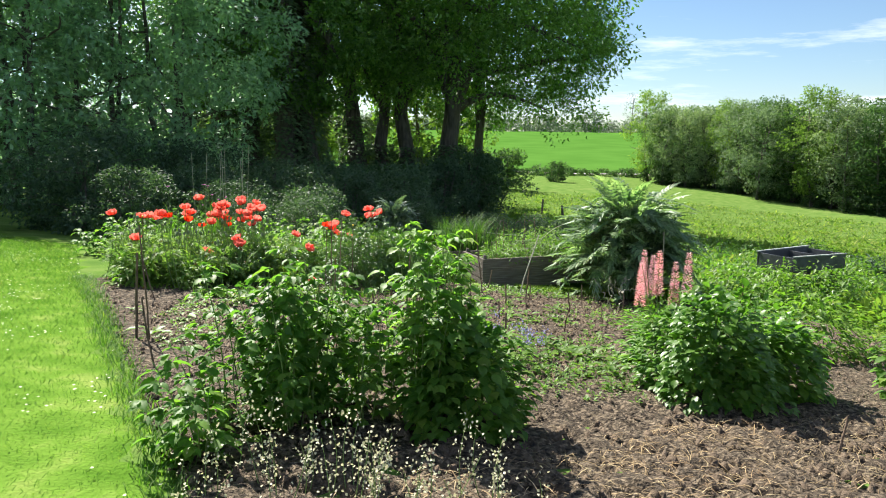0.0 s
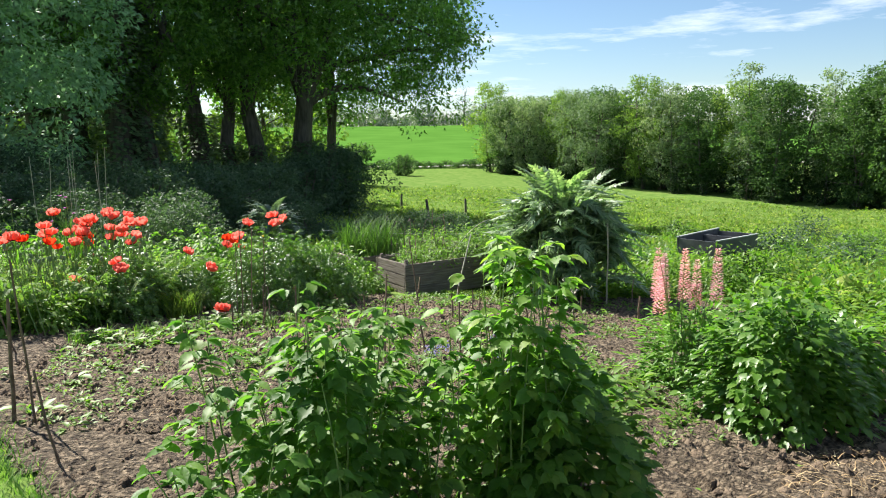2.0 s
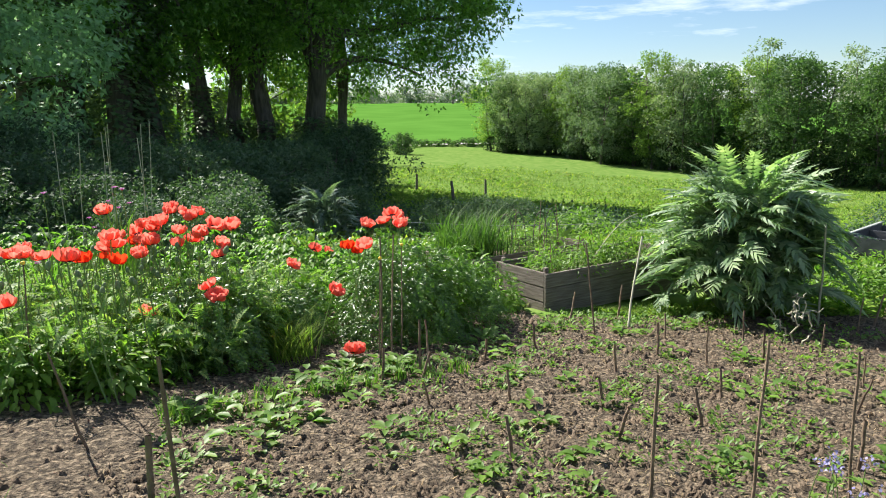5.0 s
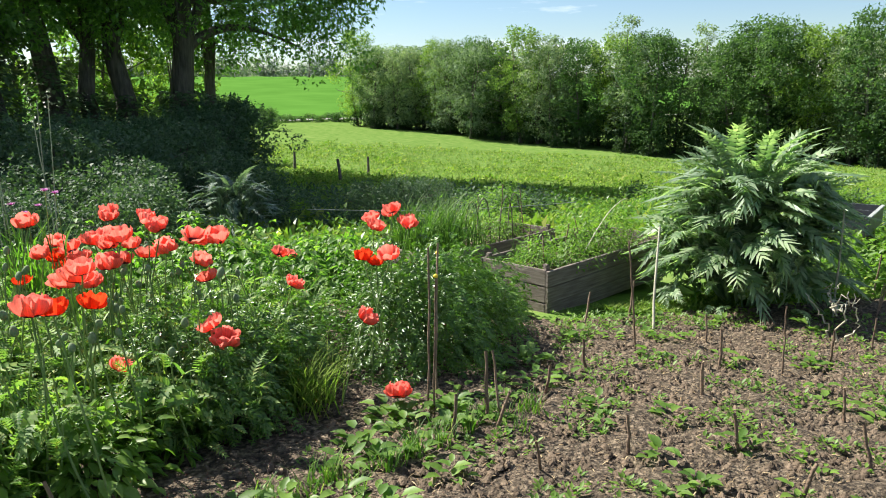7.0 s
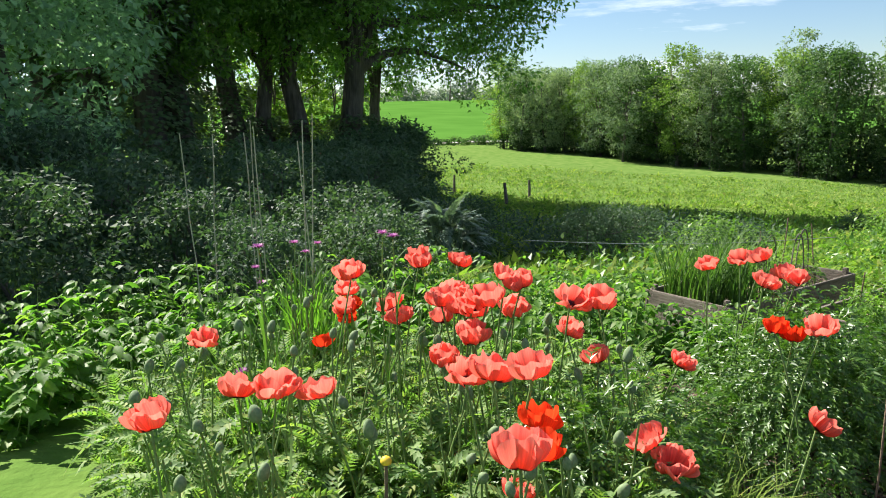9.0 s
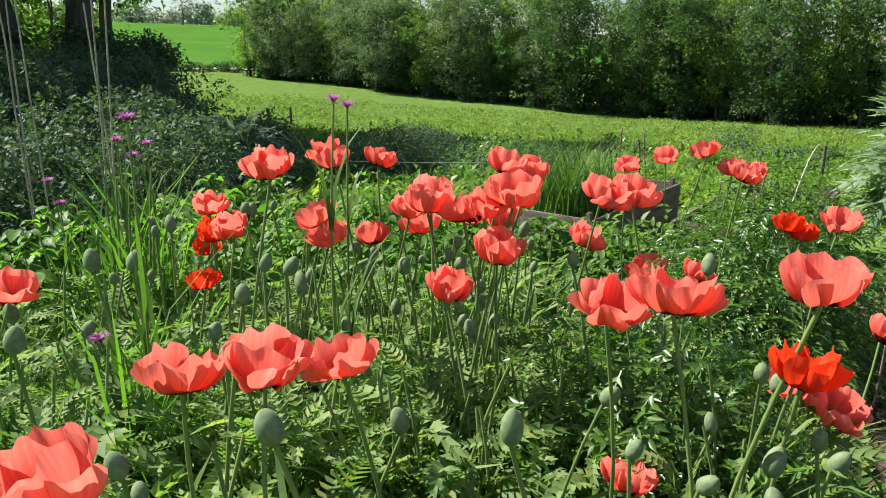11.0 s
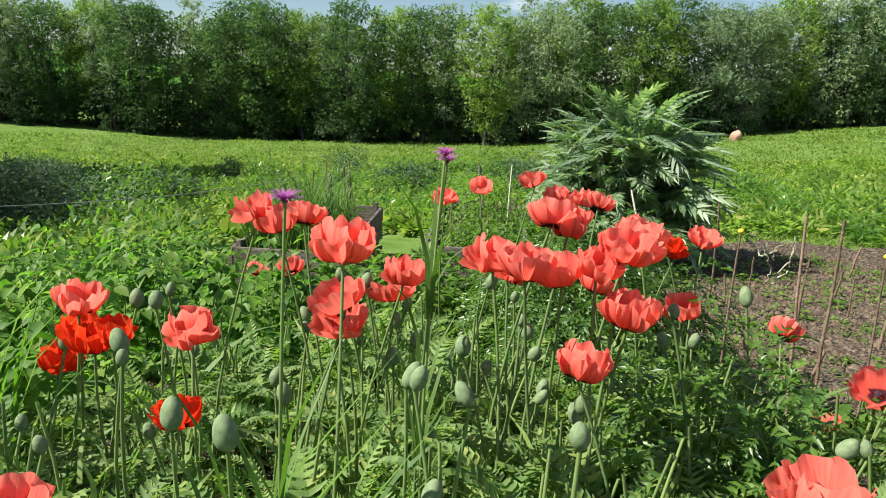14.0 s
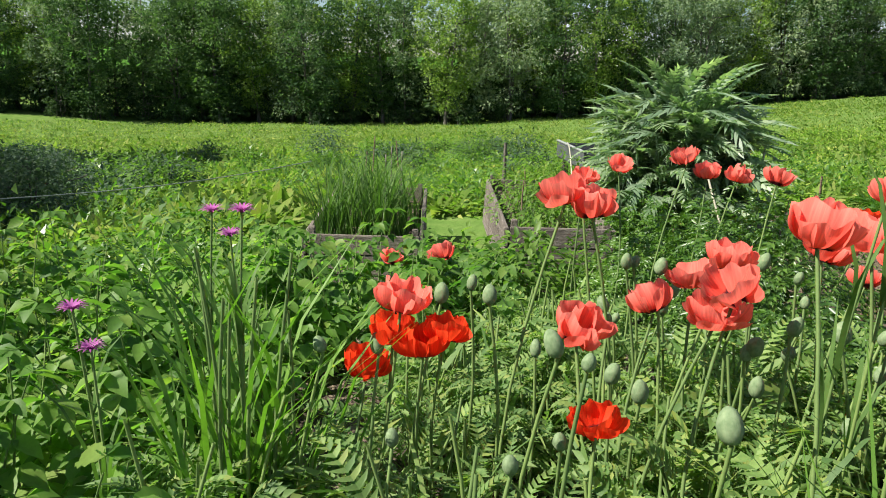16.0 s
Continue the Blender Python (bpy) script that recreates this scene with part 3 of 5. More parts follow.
def broad_crown(n, centre, radii, low):
    """Twig centres of a broad rounded crown: a lumpy shell, some inner twigs, and a ragged underside."""
    d = rand_dirs(n, -0.75, 1.0)
    lump = 1 + 0.09 * np.sin(4 * np.arctan2(d[:, 1], d[:, 0]) + 5 * d[:, 2]) + 0.06 * np.sin(11 * d[:, 0] + 7 * d[:, 2])
    k = np.where(rng.uniform(0, 1, n) < 0.72, rng.uniform(0.82, 1.0, n), rng.uniform(0.35, 0.8, n))
    c = np.asarray(centre) + d * (lump * k)[:, None] * np.asarray(radii)
    c[:, 2] = np.maximum(c[:, 2], low + rng.uniform(-0.6, 1.2, n))
    return c, rng.uniform(0.6, 1.25, n)


def make_old_tree(x, y, h, trunk_r, radius, base, clumps, per, leaf=0.3, ivy=0.0, lean=0.0, limb=None, broad=None, label="tall old tree with a dark trunk and a broad crown"):
    t = thing("tree", (x, y, hz(x, y) - 0.1), label, "tree", "old trees beside the garden")
    p = bent((0, 0, -0.3), (lean, 0.3, h * 0.9), 0.35, 10, 0.08)
    flare = 1 + 0.5 * np.exp(-np.arange(10) * 1.3)
    paths = [(p, np.linspace(trunk_r, 0.06, 10) ** 0.8 * trunk_r ** 0.2 * flare)]
    c, r = broad_crown(clumps, *broad) if broad else envelope(clumps, base, h, radius, lean)
    for _ in range(16 if broad else 9):
        i = rng.integers(3, 8)
        q = c[rng.integers(0, len(c))]
        paths.append((bent(p[i], q, 0.6, 6, 0.1), np.linspace(trunk_r * 0.4, 0.03, 6)))
    if limb is not None:
        a = np.array(limb, float)
        s = np.linspace(0, 1, 9)[:, None]
        arch = p[3] + (a - p[3]) * s + np.array([0, 0, 0.9]) * np.sin(np.pi * s ** 0.8)
        paths.append((arch, np.linspace(trunk_r * 0.42, 0.03, 9)))
        c = np.concatenate([c, arch[4:] + rng.normal(0, 0.5, (5, 3)), arch[5:] + rng.normal(0, 0.8, (4, 3))])
        r = np.concatenate([r, np.full(9, 0.9)])
    part("trunk", tubes_mesh("trunk", paths, M_BARK, 9), None, t)
    part("crown", crown_leaves("crown", c, r, per, leaf, L_TREE), None, t)
    if ivy:
        n = int(5200 * ivy)
        z = rng.uniform(0, ivy * h * 0.8, n)
        a = rng.uniform(0, 2 * np.pi, n)
        rad = trunk_r * (1.5 + 1.1 * rng.uniform(0, 1, n) * np.sin(z * 0.9 + a) ** 2)
        base_xy = np.stack([np.interp(z, p[:, 2], p[:, 0]), np.interp(z, p[:, 2], p[:, 1])], 1)
        at = np.concatenate([base_xy + np.stack([rad * np.cos(a), rad * np.sin(a)], 1), z[:, None]], 1)
        out = np.stack([np.cos(a), np.sin(a), np.full(n, -0.5)], 1)
        part("ivy", leaves_mesh("ivy", RHOMB, at, out + rand_dirs(n) * 0.4, np.stack([np.cos(a), np.sin(a), np.ones(n)], 1), 0.2, 0.18, L_IVY), None, t, "dark ivy that wraps the trunk")
    return t


def make_old_trees():
    make_old_tree(1.4, 38.0, 18.0, 0.55, 7.4, 5.0, 900, 105, 0.2, 0.25, 1.0, (5.6, 0.4, 5.4), ((2.2, 0.0, 10.4), (7.0, 6.2, 6.8), 5.3), "tall old tree with a wide rounded crown and one arching limb")
    make_old_tree(-0.3, 38.0, 17.0, 0.46, 4.6, 6.4, 120, 110, 0.21, 0.25, -0.9)
    make_old_tree(-1.6, 38.6, 17.5, 0.38, 4.6, 6.4, 110, 110, 0.21, 0.25, 0.8)
    make_old_tree(-2.8, 37.8, 17.0, 0.5, 4.6, 6.2, 110, 110, 0.21, 0.35, -0.5)
    make_old_tree(3.6, 43.0, 16.0, 0.32, 4.6, 5.2, 130, 110, 0.22, 0.1, 0.4)
    for x, y, h in ((-4.6, 33.5, 16.5), (-5.7, 32.6, 16.0), (-7.1, 33.0, 18.5), (-5.3, 37.5, 17.0), (-9.0, 33.5, 20.0), (-11.0, 34.5, 20.0)):
        make_old_tree(x, y, h, 0.55, 3.4, 4.6, 90, 120, 0.22, 0.8, rng.uniform(-0.4, 0.4), label="tall old tree whose trunk is clad in dark ivy")
    kind = make_tree_kind(8.5, 3.3, 0.3, 130, 120, 0.17, L_WILLOW, 0.1, 3)
    for x, y, s, r in ((-9.6, 23.5, 1.1, 20), (-11.4, 22.0, 1.15, 140), (-13.4, 23.5, 1.2, 260), (-8.2, 25.5, 1.15, 60), (-15.5, 20.5, 1.1, 200), (-12.0, 26.0, 1.3, 300)):
        put_tree("tree", kind, x, y, s, r, "bushy grey-green willow-like tree beside the lawn", group="willows beside the lawn")
    lit = make_tree_kind(8.0, 2.6, 0.6, 56, 90, 0.24, L_LINE3, 0.1, 2)
    for i in range(8):
        x, y = -13 + i * 2.3 + rng.uniform(-1, 1), 48 + rng.uniform(-2, 4)
        put_tree("tree", lit, x, y, rng.uniform(0.9, 1.25), rng.uniform(0, 360), "leafy tree far behind the old trunks", group="wood behind the old trees")
    shrub = make_tree_kind(2.6, 2.0, 0.1, 80, 110, 0.12, L_SHRUB, 0.04, 3, 0.7, 4, 3)
    spots = [(2.2, 34.0, 1.15), (0.4, 34.5, 0.85), (3.2, 36.0, 1.12), (-2.0, 33.0, 0.8), (-4.0, 22.5, 0.75), (-6.2, 21.0, 0.85), (-2.6, 25.0, 0.8), (-0.6, 28.0, 0.85), (1.0, 31.0, 0.95),
             (-8.0, 19.0, 0.9), (-5.0, 17.5, 0.62), (-3.2, 19.0, 0.66), (-1.9, 21.5, 0.7), (-7.4, 16.0, 0.7), (-10.0, 14.0, 0.8), (-0.4, 24.0, 0.75), (-3.9, 15.8, 0.5), (-5.6, 14.8, 0.55), (-2.3, 16.2, 0.5), (0.2, 18.8, 0.42), (-2.2, 14.9, 0.42), (-3.4, 14.4, 0.4), (-0.4, 20.5, 0.5), (1.9, 17.9, 0.36), (3.2, 19.2, 0.36), (4.4, 20.2, 0.34)]
    for x, y, s in spots:
        put_tree("shrub", shrub, x, y, s, rng.uniform(0, 360), "dark green rounded shrub in the shade of the trees", "shrub", "shrubs under the old trees")
    # lone bushes and a bare tree out by the track
    bush = make_tree_kind(3.6, 2.4, 0.1, 50, 80, 0.26, L_LINE, 0.07, 3)
    put_tree("bush", bush, 8.4, 66.0, 1.0, 10, "round green bush at the end of the meadow", "bush")
    put_tree("bush", bush, 5.0, 64.0, 1.0, 80, "round green bush at the end of the meadow", "bush")
    put_tree("bush", bush, 15.6, 80.0, 0.62, 40, "small upright bush beside the track", "bush")
    hedge = make_tree_kind(1.3, 1.6, 0.0, 24, 50, 0.24, L_LINE, 0.04, 2)
    for i in range(22):
        x = -2 + i * 1.5
        put_tree("shrub", hedge, x, 94.5 + 0.04 * x + rng.uniform(-0.6, 0.6), rng.uniform(0.5, 1.0), rng.uniform(0, 360), "low scrub along the farm track", "shrub", "scrub along the track")
    # Leaf colour carries the haze, here and on the thin tree below.
    far = make_tree_kind(9.0, 8.0, 0.2, 40, 20, 1.6, L_FAR_HAZE, 0.2, 1, 0.6, 4, 3)
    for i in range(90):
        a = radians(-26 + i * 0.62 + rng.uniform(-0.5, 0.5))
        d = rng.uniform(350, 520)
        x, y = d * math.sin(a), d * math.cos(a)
        put_tree("tree", far, x, y, rng.uniform(0.5, 1.15), rng.uniform(0, 360), "distant tree on the skyline, haze painted into its grey-blue leaves", group="far woods")
    thin = make_tree_kind(13.0, 3.4, 3.5, 60, 16, 0.26, L_FAR_HAZE, 0.16, 2, 1.0, 5, 14)
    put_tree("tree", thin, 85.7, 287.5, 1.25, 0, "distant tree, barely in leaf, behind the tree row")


make_tree_line()
make_old_trees()


# ---- garden plants ----
def dome(n, radius, tall, fill=0.45):
    """Leaf places in a mound, mostly near its skin, and the way outwards."""
    d = rand_dirs(n, 0.0, 1.0)
    k = rng.uniform(fill, 1, n) ** 0.5
    lump = 1 + 0.16 * np.sin(5 * np.arctan2(d[:, 1], d[:, 0]) + 3 * d[:, 2]) + 0.1 * np.sin(9 * d[:, 0] + 7 * d[:, 1])
    at = d * (k * lump)[:, None] * np.array([radius, radius, tall])
    return at, d


def bush(name, x, y, radius, tall, n, leaf, mat, label, category, shape=OVATE, ratio=0.75, fill=0.4, droop=0.35, stems=9, group="", squeeze=1.0, turn=0.0):
    """A leafy mound of overlapping leaves on thin stems."""
    t = thing(name, (x, y, hz(x, y)), label, category, group, turn=turn)
    at, d = dome(n, radius, tall, fill)
    at[:, 1] *= squeeze
    at[:, 2] += 0.03
    along = unit(d * np.array([1, 1, 0.3]) + rand_dirs(n) * 0.45) + np.array([0, 0, -droop])
    up = unit(np.array([0, 0, 1.0]) + d * 0.6 + rand_dirs(n) * 0.35)
    ln = leaf * rng.uniform(0.55, 1.25, n)
    part("foliage", leaves_mesh("foliage", shape, at, along, up, ln, ln * ratio, mat), None, t)
    for _ in range(stems):
        q = at[rng.integers(0, n)] * 0.85
        part("stem", tubes_mesh("stem", [(bent((q[0] * 0.25, q[1] * 0.25, -0.05), q, 0.05, 6), np.linspace(0.007, 0.003, 6))], M_STEM, 5), None, t)
    return t


def cane_plant(name, x, y, radius, tall, canes, leaf, mat, label, category, per=26, group="", shape=TOOTHED):
    """Upright leafy canes, three leaflets to a stalk, as raspberries grow."""
    t = thing(name, (x, y, hz(x, y)), label, category, group)
    at, along, up = [], [], []
    for _ in range(canes):
        a, r = rng.uniform(0, 2 * np.pi), radius * math.sqrt(rng.uniform(0.02, 1))
        h = tall * rng.uniform(0.6, 1.05)
        foot = np.array([r * math.cos(a) * 0.75, r * math.sin(a) * 0.75, -0.05])
        top = np.array([r * math.cos(a) * 1.15 + rng.normal(0, 0.05), r * math.sin(a) * 1.15 + rng.normal(0, 0.05), h])
        p = bent(foot, top, 0.06, 8)
        part("cane", tubes_mesh("cane", [(p, np.linspace(0.006, 0.002, 8))], M_STEM, 5), None, t)
        for k in range(per):
            s = rng.uniform(0.12, 1.0)
            q = np.array([np.interp(s, np.linspace(0, 1, 8), p[:, i]) for i in range(3)])
            b = rng.uniform(0, 2 * np.pi)
            o = np.array([math.cos(b), math.sin(b), rng.uniform(-0.1, 0.5)])
            reach = rng.uniform(0.04, 0.13) * (1.2 - 0.5 * s)
            e = q + o * reach
            for w in (0, 0.95, -0.95):
                dvec = np.array([math.cos(b + w), math.sin(b + w), -0.35 if w else -0.15])
                at.append(e)
                along.append(dvec)
                up.append(np.array([0, 0, 1.0]) + 0.45 * rng.normal(0, 1, 3) * 0.6)
    at, along, up = np.array(at), np.array(along), np.array(up)
    ln = leaf * rng.uniform(0.6, 1.25, len(at))
    part("foliage", leaves_mesh("foliage", shape, at, along, up, ln, ln * 0.66, mat), None, t)
    return t


def feather_plant(x, y, radius, tall, n, mat, label, leaf=0.34, group="poppy foliage"):
    """A tuft of long jagged leaves that rise and arch outwards, with narrow ones among them."""
    t = thing("poppy_plant", (x, y, hz(x, y)), label, "plant", group)
    for shape, share in zip(POPPY_LEAVES + [BLADE], (0.3, 0.32, 0.22, 0.16)):
        m = int(n * share)
        a = rng.uniform(0, 2 * np.pi, m)
        r = radius * np.sqrt(rng.uniform(0, 1, m)) * 0.8
        lift = rng.uniform(0.0, 1.0, m) ** 0.8
        at = np.stack([r * np.cos(a), r * np.sin(a), lift * tall * 0.72], 1)
        b = a + rng.normal(0, 0.8, m)
        rise = rng.uniform(0.1, 1.9, m)
        along = np.stack([np.cos(b), np.sin(b), rise], 1)
        up = np.stack([-np.cos(b) * rise, -np.sin(b) * rise, np.ones(m)], 1) + rng.normal(0, 0.75, (m, 3))
        ln = leaf * rng.uniform(0.45, 1.25, m)
        narrow = 0.07 if shape is BLADE else 0.95
        part("foliage", leaves_mesh("foliage", shape, at, along, up, ln, ln * narrow * rng.uniform(0.7, 1.15, m), mat), None, t)
    for _ in range(4):
        q = rng.uniform(-0.6, 0.6, 2) * radius
        part("stalk", tubes_mesh("stalk", [(bent((q[0] * 0.5, q[1] * 0.5, -0.03), (q[0], q[1], tall * rng.uniform(0.8, 1.2)), 0.05, 6), np.linspace(0.0065, 0.004, 6))], M_STEM, 5), None, t)
    return t


# poppies
def petal_mesh(name, mat, wide, curl, ruffle, seed):
    """One crinkled fan-shaped petal that cups upwards. x: outwards, z: up."""
    nu, nv = 9, 17
    u, v = np.meshgrid(np.linspace(0, 1, nu), np.linspace(-1, 1, nv), indexing="ij")
    u = u * (1 - 0.12 * v ** 4)
    ph = seed * 1.7
    w = wide * (0.16 + 0.84 * np.sin(np.clip(u * 1.7, 0, 1.57)))
    ang = curl * u
    edge = u ** 2.2
    out = 0.012 + 0.062 * np.sin(ang) / max(curl, 0.3) * 1.25 * u ** 0.15 * (1 - 0.07 * v * v)
    zz = 0.074 * (1 - np.cos(ang)) * 1.15 + 0.006 * ruffle * edge * np.sin(7 * v + ph) + 0.002 * ruffle * u * np.sin(12 * v + 2 * ph)
    x = out * (1 - 0.1 * v * v * u) + 0.005 * ruffle * edge * np.sin(9 * v + ph * 2)
    y = v * w * 0.058
    x = x - 0.12 * np.abs(v) ** 2 * w * 0.05
    vv = np.stack([x, y, zz], -1).reshape(-1, 3)
    i, j = np.meshgrid(np.arange(nu - 1), np.arange(nv - 1), indexing="ij")
    k = i * nv + j
    f = np.stack([k, k + nv, k + nv + 1, k + 1], -1).reshape(-1, 4)
    me = mesh_of(name, vv, f, mat)
    at = me.attributes.new("along", "FLOAT", "POINT")
    at.data.foreach_set("value", u.ravel().astype(np.float32))
    ac = me.attributes.new("across", "FLOAT", "POINT")
    ac.data.foreach_set("value", v.ravel().astype(np.float32))
    return me


PETALS = {}
for key, mt in (("coral", P_CORAL), ("scarlet", P_RED)):
    PETALS[key] = [petal_mesh("petal", mt, w, c, r, s) for s, (w, c, r) in enumerate([(1.2, 1.35, 1.0), (1.3, 1.2, 1.3), (1.15, 1.5, 1.1), (1.28, 1.1, 1.4), (1.2, 1.25, 1.5)])]


def ball_mesh(name, rx, rz, mat, rib=0.0, n=9, m=12):
    """A ribbed, egg-shaped body that stands on its foot."""
    u, v = np.meshgrid(np.linspace(0, np.pi, n), np.linspace(0, 2 * np.pi, m, endpoint=False), indexing="ij")
    r = rx * np.sin(u) * (1 + rib * np.cos(6 * v)) * (1 + 0.14 * np.cos(u))
    vv = np.stack([r * np.cos(v), r * np.sin(v), rz * (1 - np.cos(u))], -1).reshape(-1, 3)
    i, j = np.meshgrid(np.arange(n - 1), np.arange(m), indexing="ij")
    f = np.stack([i * m + j, i * m + (j + 1) % m, (i + 1) * m + (j + 1) % m, (i + 1) * m + j], -1).reshape(-1, 4)
    return mesh_of(name, vv, f, mat)


BUD = ball_mesh("bud", 0.0175, 0.0235, M_BUD, 0.03)
POD = ball_mesh("flower_centre", 0.012, 0.009, M_POD, 0.05)


def poppy(x, y, z, colour="coral", size=1.0, tilt=None, foot=None):
    """One poppy: a bent hairy stem, a dark centre and five or six crinkled petals."""
    a = rng.uniform(0, 2 * np.pi)
    fx, fy = foot or (x + 0.16 * math.cos(a), y + 0.16 * math.sin(a))
    g = hz(fx, fy)
    word = "coral-pink" if colour == "coral" else "bright scarlet-red"
    t = thing("poppy", (fx, fy, g), f"{word} poppy with crinkled petals on a thin hairy stem", "flower", "poppies in the flower border")
    top = np.array([x - fx, y - fy, z - g - 0.045])
    tilt = tilt if tilt is not None else (rng.normal(0, 14), rng.normal(0, 14))
    p = bent((0, 0, -0.03), top, 0.05, 7)
    part("stem", tubes_mesh("stem", [(p, np.linspace(0.0056, 0.004, 7))], M_STEM, 6), None, t)
    head = pose(*top, tilt[0], tilt[1], rng.uniform(0, 360)) @ Matrix.Scale(size, 4)
    part("flower_centre", POD, None, t, "dark purple flower centre", head @ pose(0, 0, 0.006))
    n = int(rng.integers(5, 7))
    opened = rng.uniform(-22, -5) if colour == "coral" else rng.uniform(-16, -8)
    for i in range(n):
        me = PETALS[colour][int(rng.integers(0, 5))]
        part("petal", me, None, t, "", head @ pose(0, 0, 0.003 * (i % 2), 0, opened + (4 if i % 2 else -4) + rng.normal(0, 5), i * 360 / n + rng.normal(0, 9)))
    return t


def poppy_bud(x, y, z, size=1.0):
    a = rng.uniform(0, 2 * np.pi)
    fx, fy = x + 0.1 * math.cos(a), y + 0.1 * math.sin(a)
    g = hz(fx, fy)
    t = thing("poppy_bud", (fx, fy, g), "plump grey-green hairy poppy bud on a thin stem", "flower bud", "poppy buds")
    top = np.array([x - fx, y - fy, z - g])
    p = bent((0, 0, -0.03), top, 0.05, 7)
    part("stem", tubes_mesh("stem", [(p, np.linspace(0.006, 0.004, 7))], M_STEM, 6), None, t)
    part("bud", BUD, None, t, "", pose(*top, rng.normal(0, 14), rng.normal(0, 14), rng.uniform(0, 360)) @ Matrix.Diagonal((size, size, size * rng.uniform(1.0, 1.3), 1)))


CORAL = [(-2.42, 10.27, .87), (-2.69, 10.41, .81), (-2.70, 10.14, .83), (-2.46, 10.79, .60), (-3.66, 9.77, .73), (-3.54, 9.71, .74), (-3.40, 9.69, .72), (-3.0, 11.52, .6),
         (-3.07, 11.07, .62), (-2.9, 10.73, .71), (-2.86, 10.76, .63), (-2.65, 11.09, .82), (-2.43, 11.14, .80), (-2.64, 11.17, .85), (-2.56, 10.72, .69), (-2.78, 10.30, .82),
         (-2.71, 10.22, .80), (-2.65, 10.08, .87), (-2.26, 10.11, .82), (-2.13, 10.09, .80), (-2.22, 10.21, .65), (-2.73, 10.05, .72), (-2.95, 9.48, .79), (-2.90, 9.37, .83),
         (-2.87, 9.13, .92), (-3.06, 8.77, .86), (-2.22, 9.93, .61), (-1.12, 12.25, .14), (-.68, 10.79, .74), (-.54, 11.14, .66),
         (-.64, 11.31, .59), (-.66, 10.54, .66), (-1.0, 10.40, .71), (-.61, 10.68, .66), (-1.42, 9.57, .34), (-1.27, 9.36, -.09), (-1.32, 9.33, -.07), (-1.09, 9.91, .61),
         (-1.68, 10.14, .45), (-3.12, 10.62, .90), (-2.48, 10.31, .90), (-2.83, 10.14, .61), (-3.90, 9.43, .8), (-3.80, 10.82, .6), (-2.3, 9.4, .5), (-2.26, 9.34, .42),
         (-2.6, 10.9, .55), (-2.38, 10.45, .7), (-1.3, 11.9, .25), (-2.75, 9.55, .3), (-3.55, 9.25, .5)]
SCARLET = [(-3.0, 11.40, .54), (-2.97, 11.55, .5), (-2.98, 11.62, .40), (-3.21, 11.0, .47), (-2.85, 9.15, .76), (-2.99, 8.82, .84), (-1.22, 10.05, .59), (-1.14, 10.02, .55), (-3.02, 11.45, .5)]


def make_poppies():
    for q in CORAL:
        poppy(*q, "coral", rng.uniform(0.84, 1.02))
    for q in SCARLET:
        poppy(*q, "scarlet", rng.uniform(0.74, 0.9), (rng.normal(0, 6), rng.normal(0, 6)))
    area = [(-4.05, 9.5), (-3.3, 8.9), (-2.5, 9.2), (-2.0, 10.0), (-2.2, 11.2), (-3.2, 11.7), (-4.0, 10.9)]
    for x, y in scatter(area, 76):
        poppy_bud(x, y, hz(x, y) + rng.uniform(0.55, 0.86), rng.uniform(0.8, 1.25))
    area2 = [(-4.0, 9.6), (-3.6, 9.1), (-3.2, 8.95), (-2.3, 9.35), (-1.9, 10.1), (-1.2, 11.3), (-2.4, 11.7), (-3.3, 11.9), (-4.2, 11.9), (-4.1, 10.9)]
    for x, y in scatter(area2, 80):
        feather_plant(x, y, 0.27, rng.uniform(0.4, 0.64), 80, L_POPPY, "jagged grey-green poppy leaves in an untidy tuft", 0.27)


make_poppies()


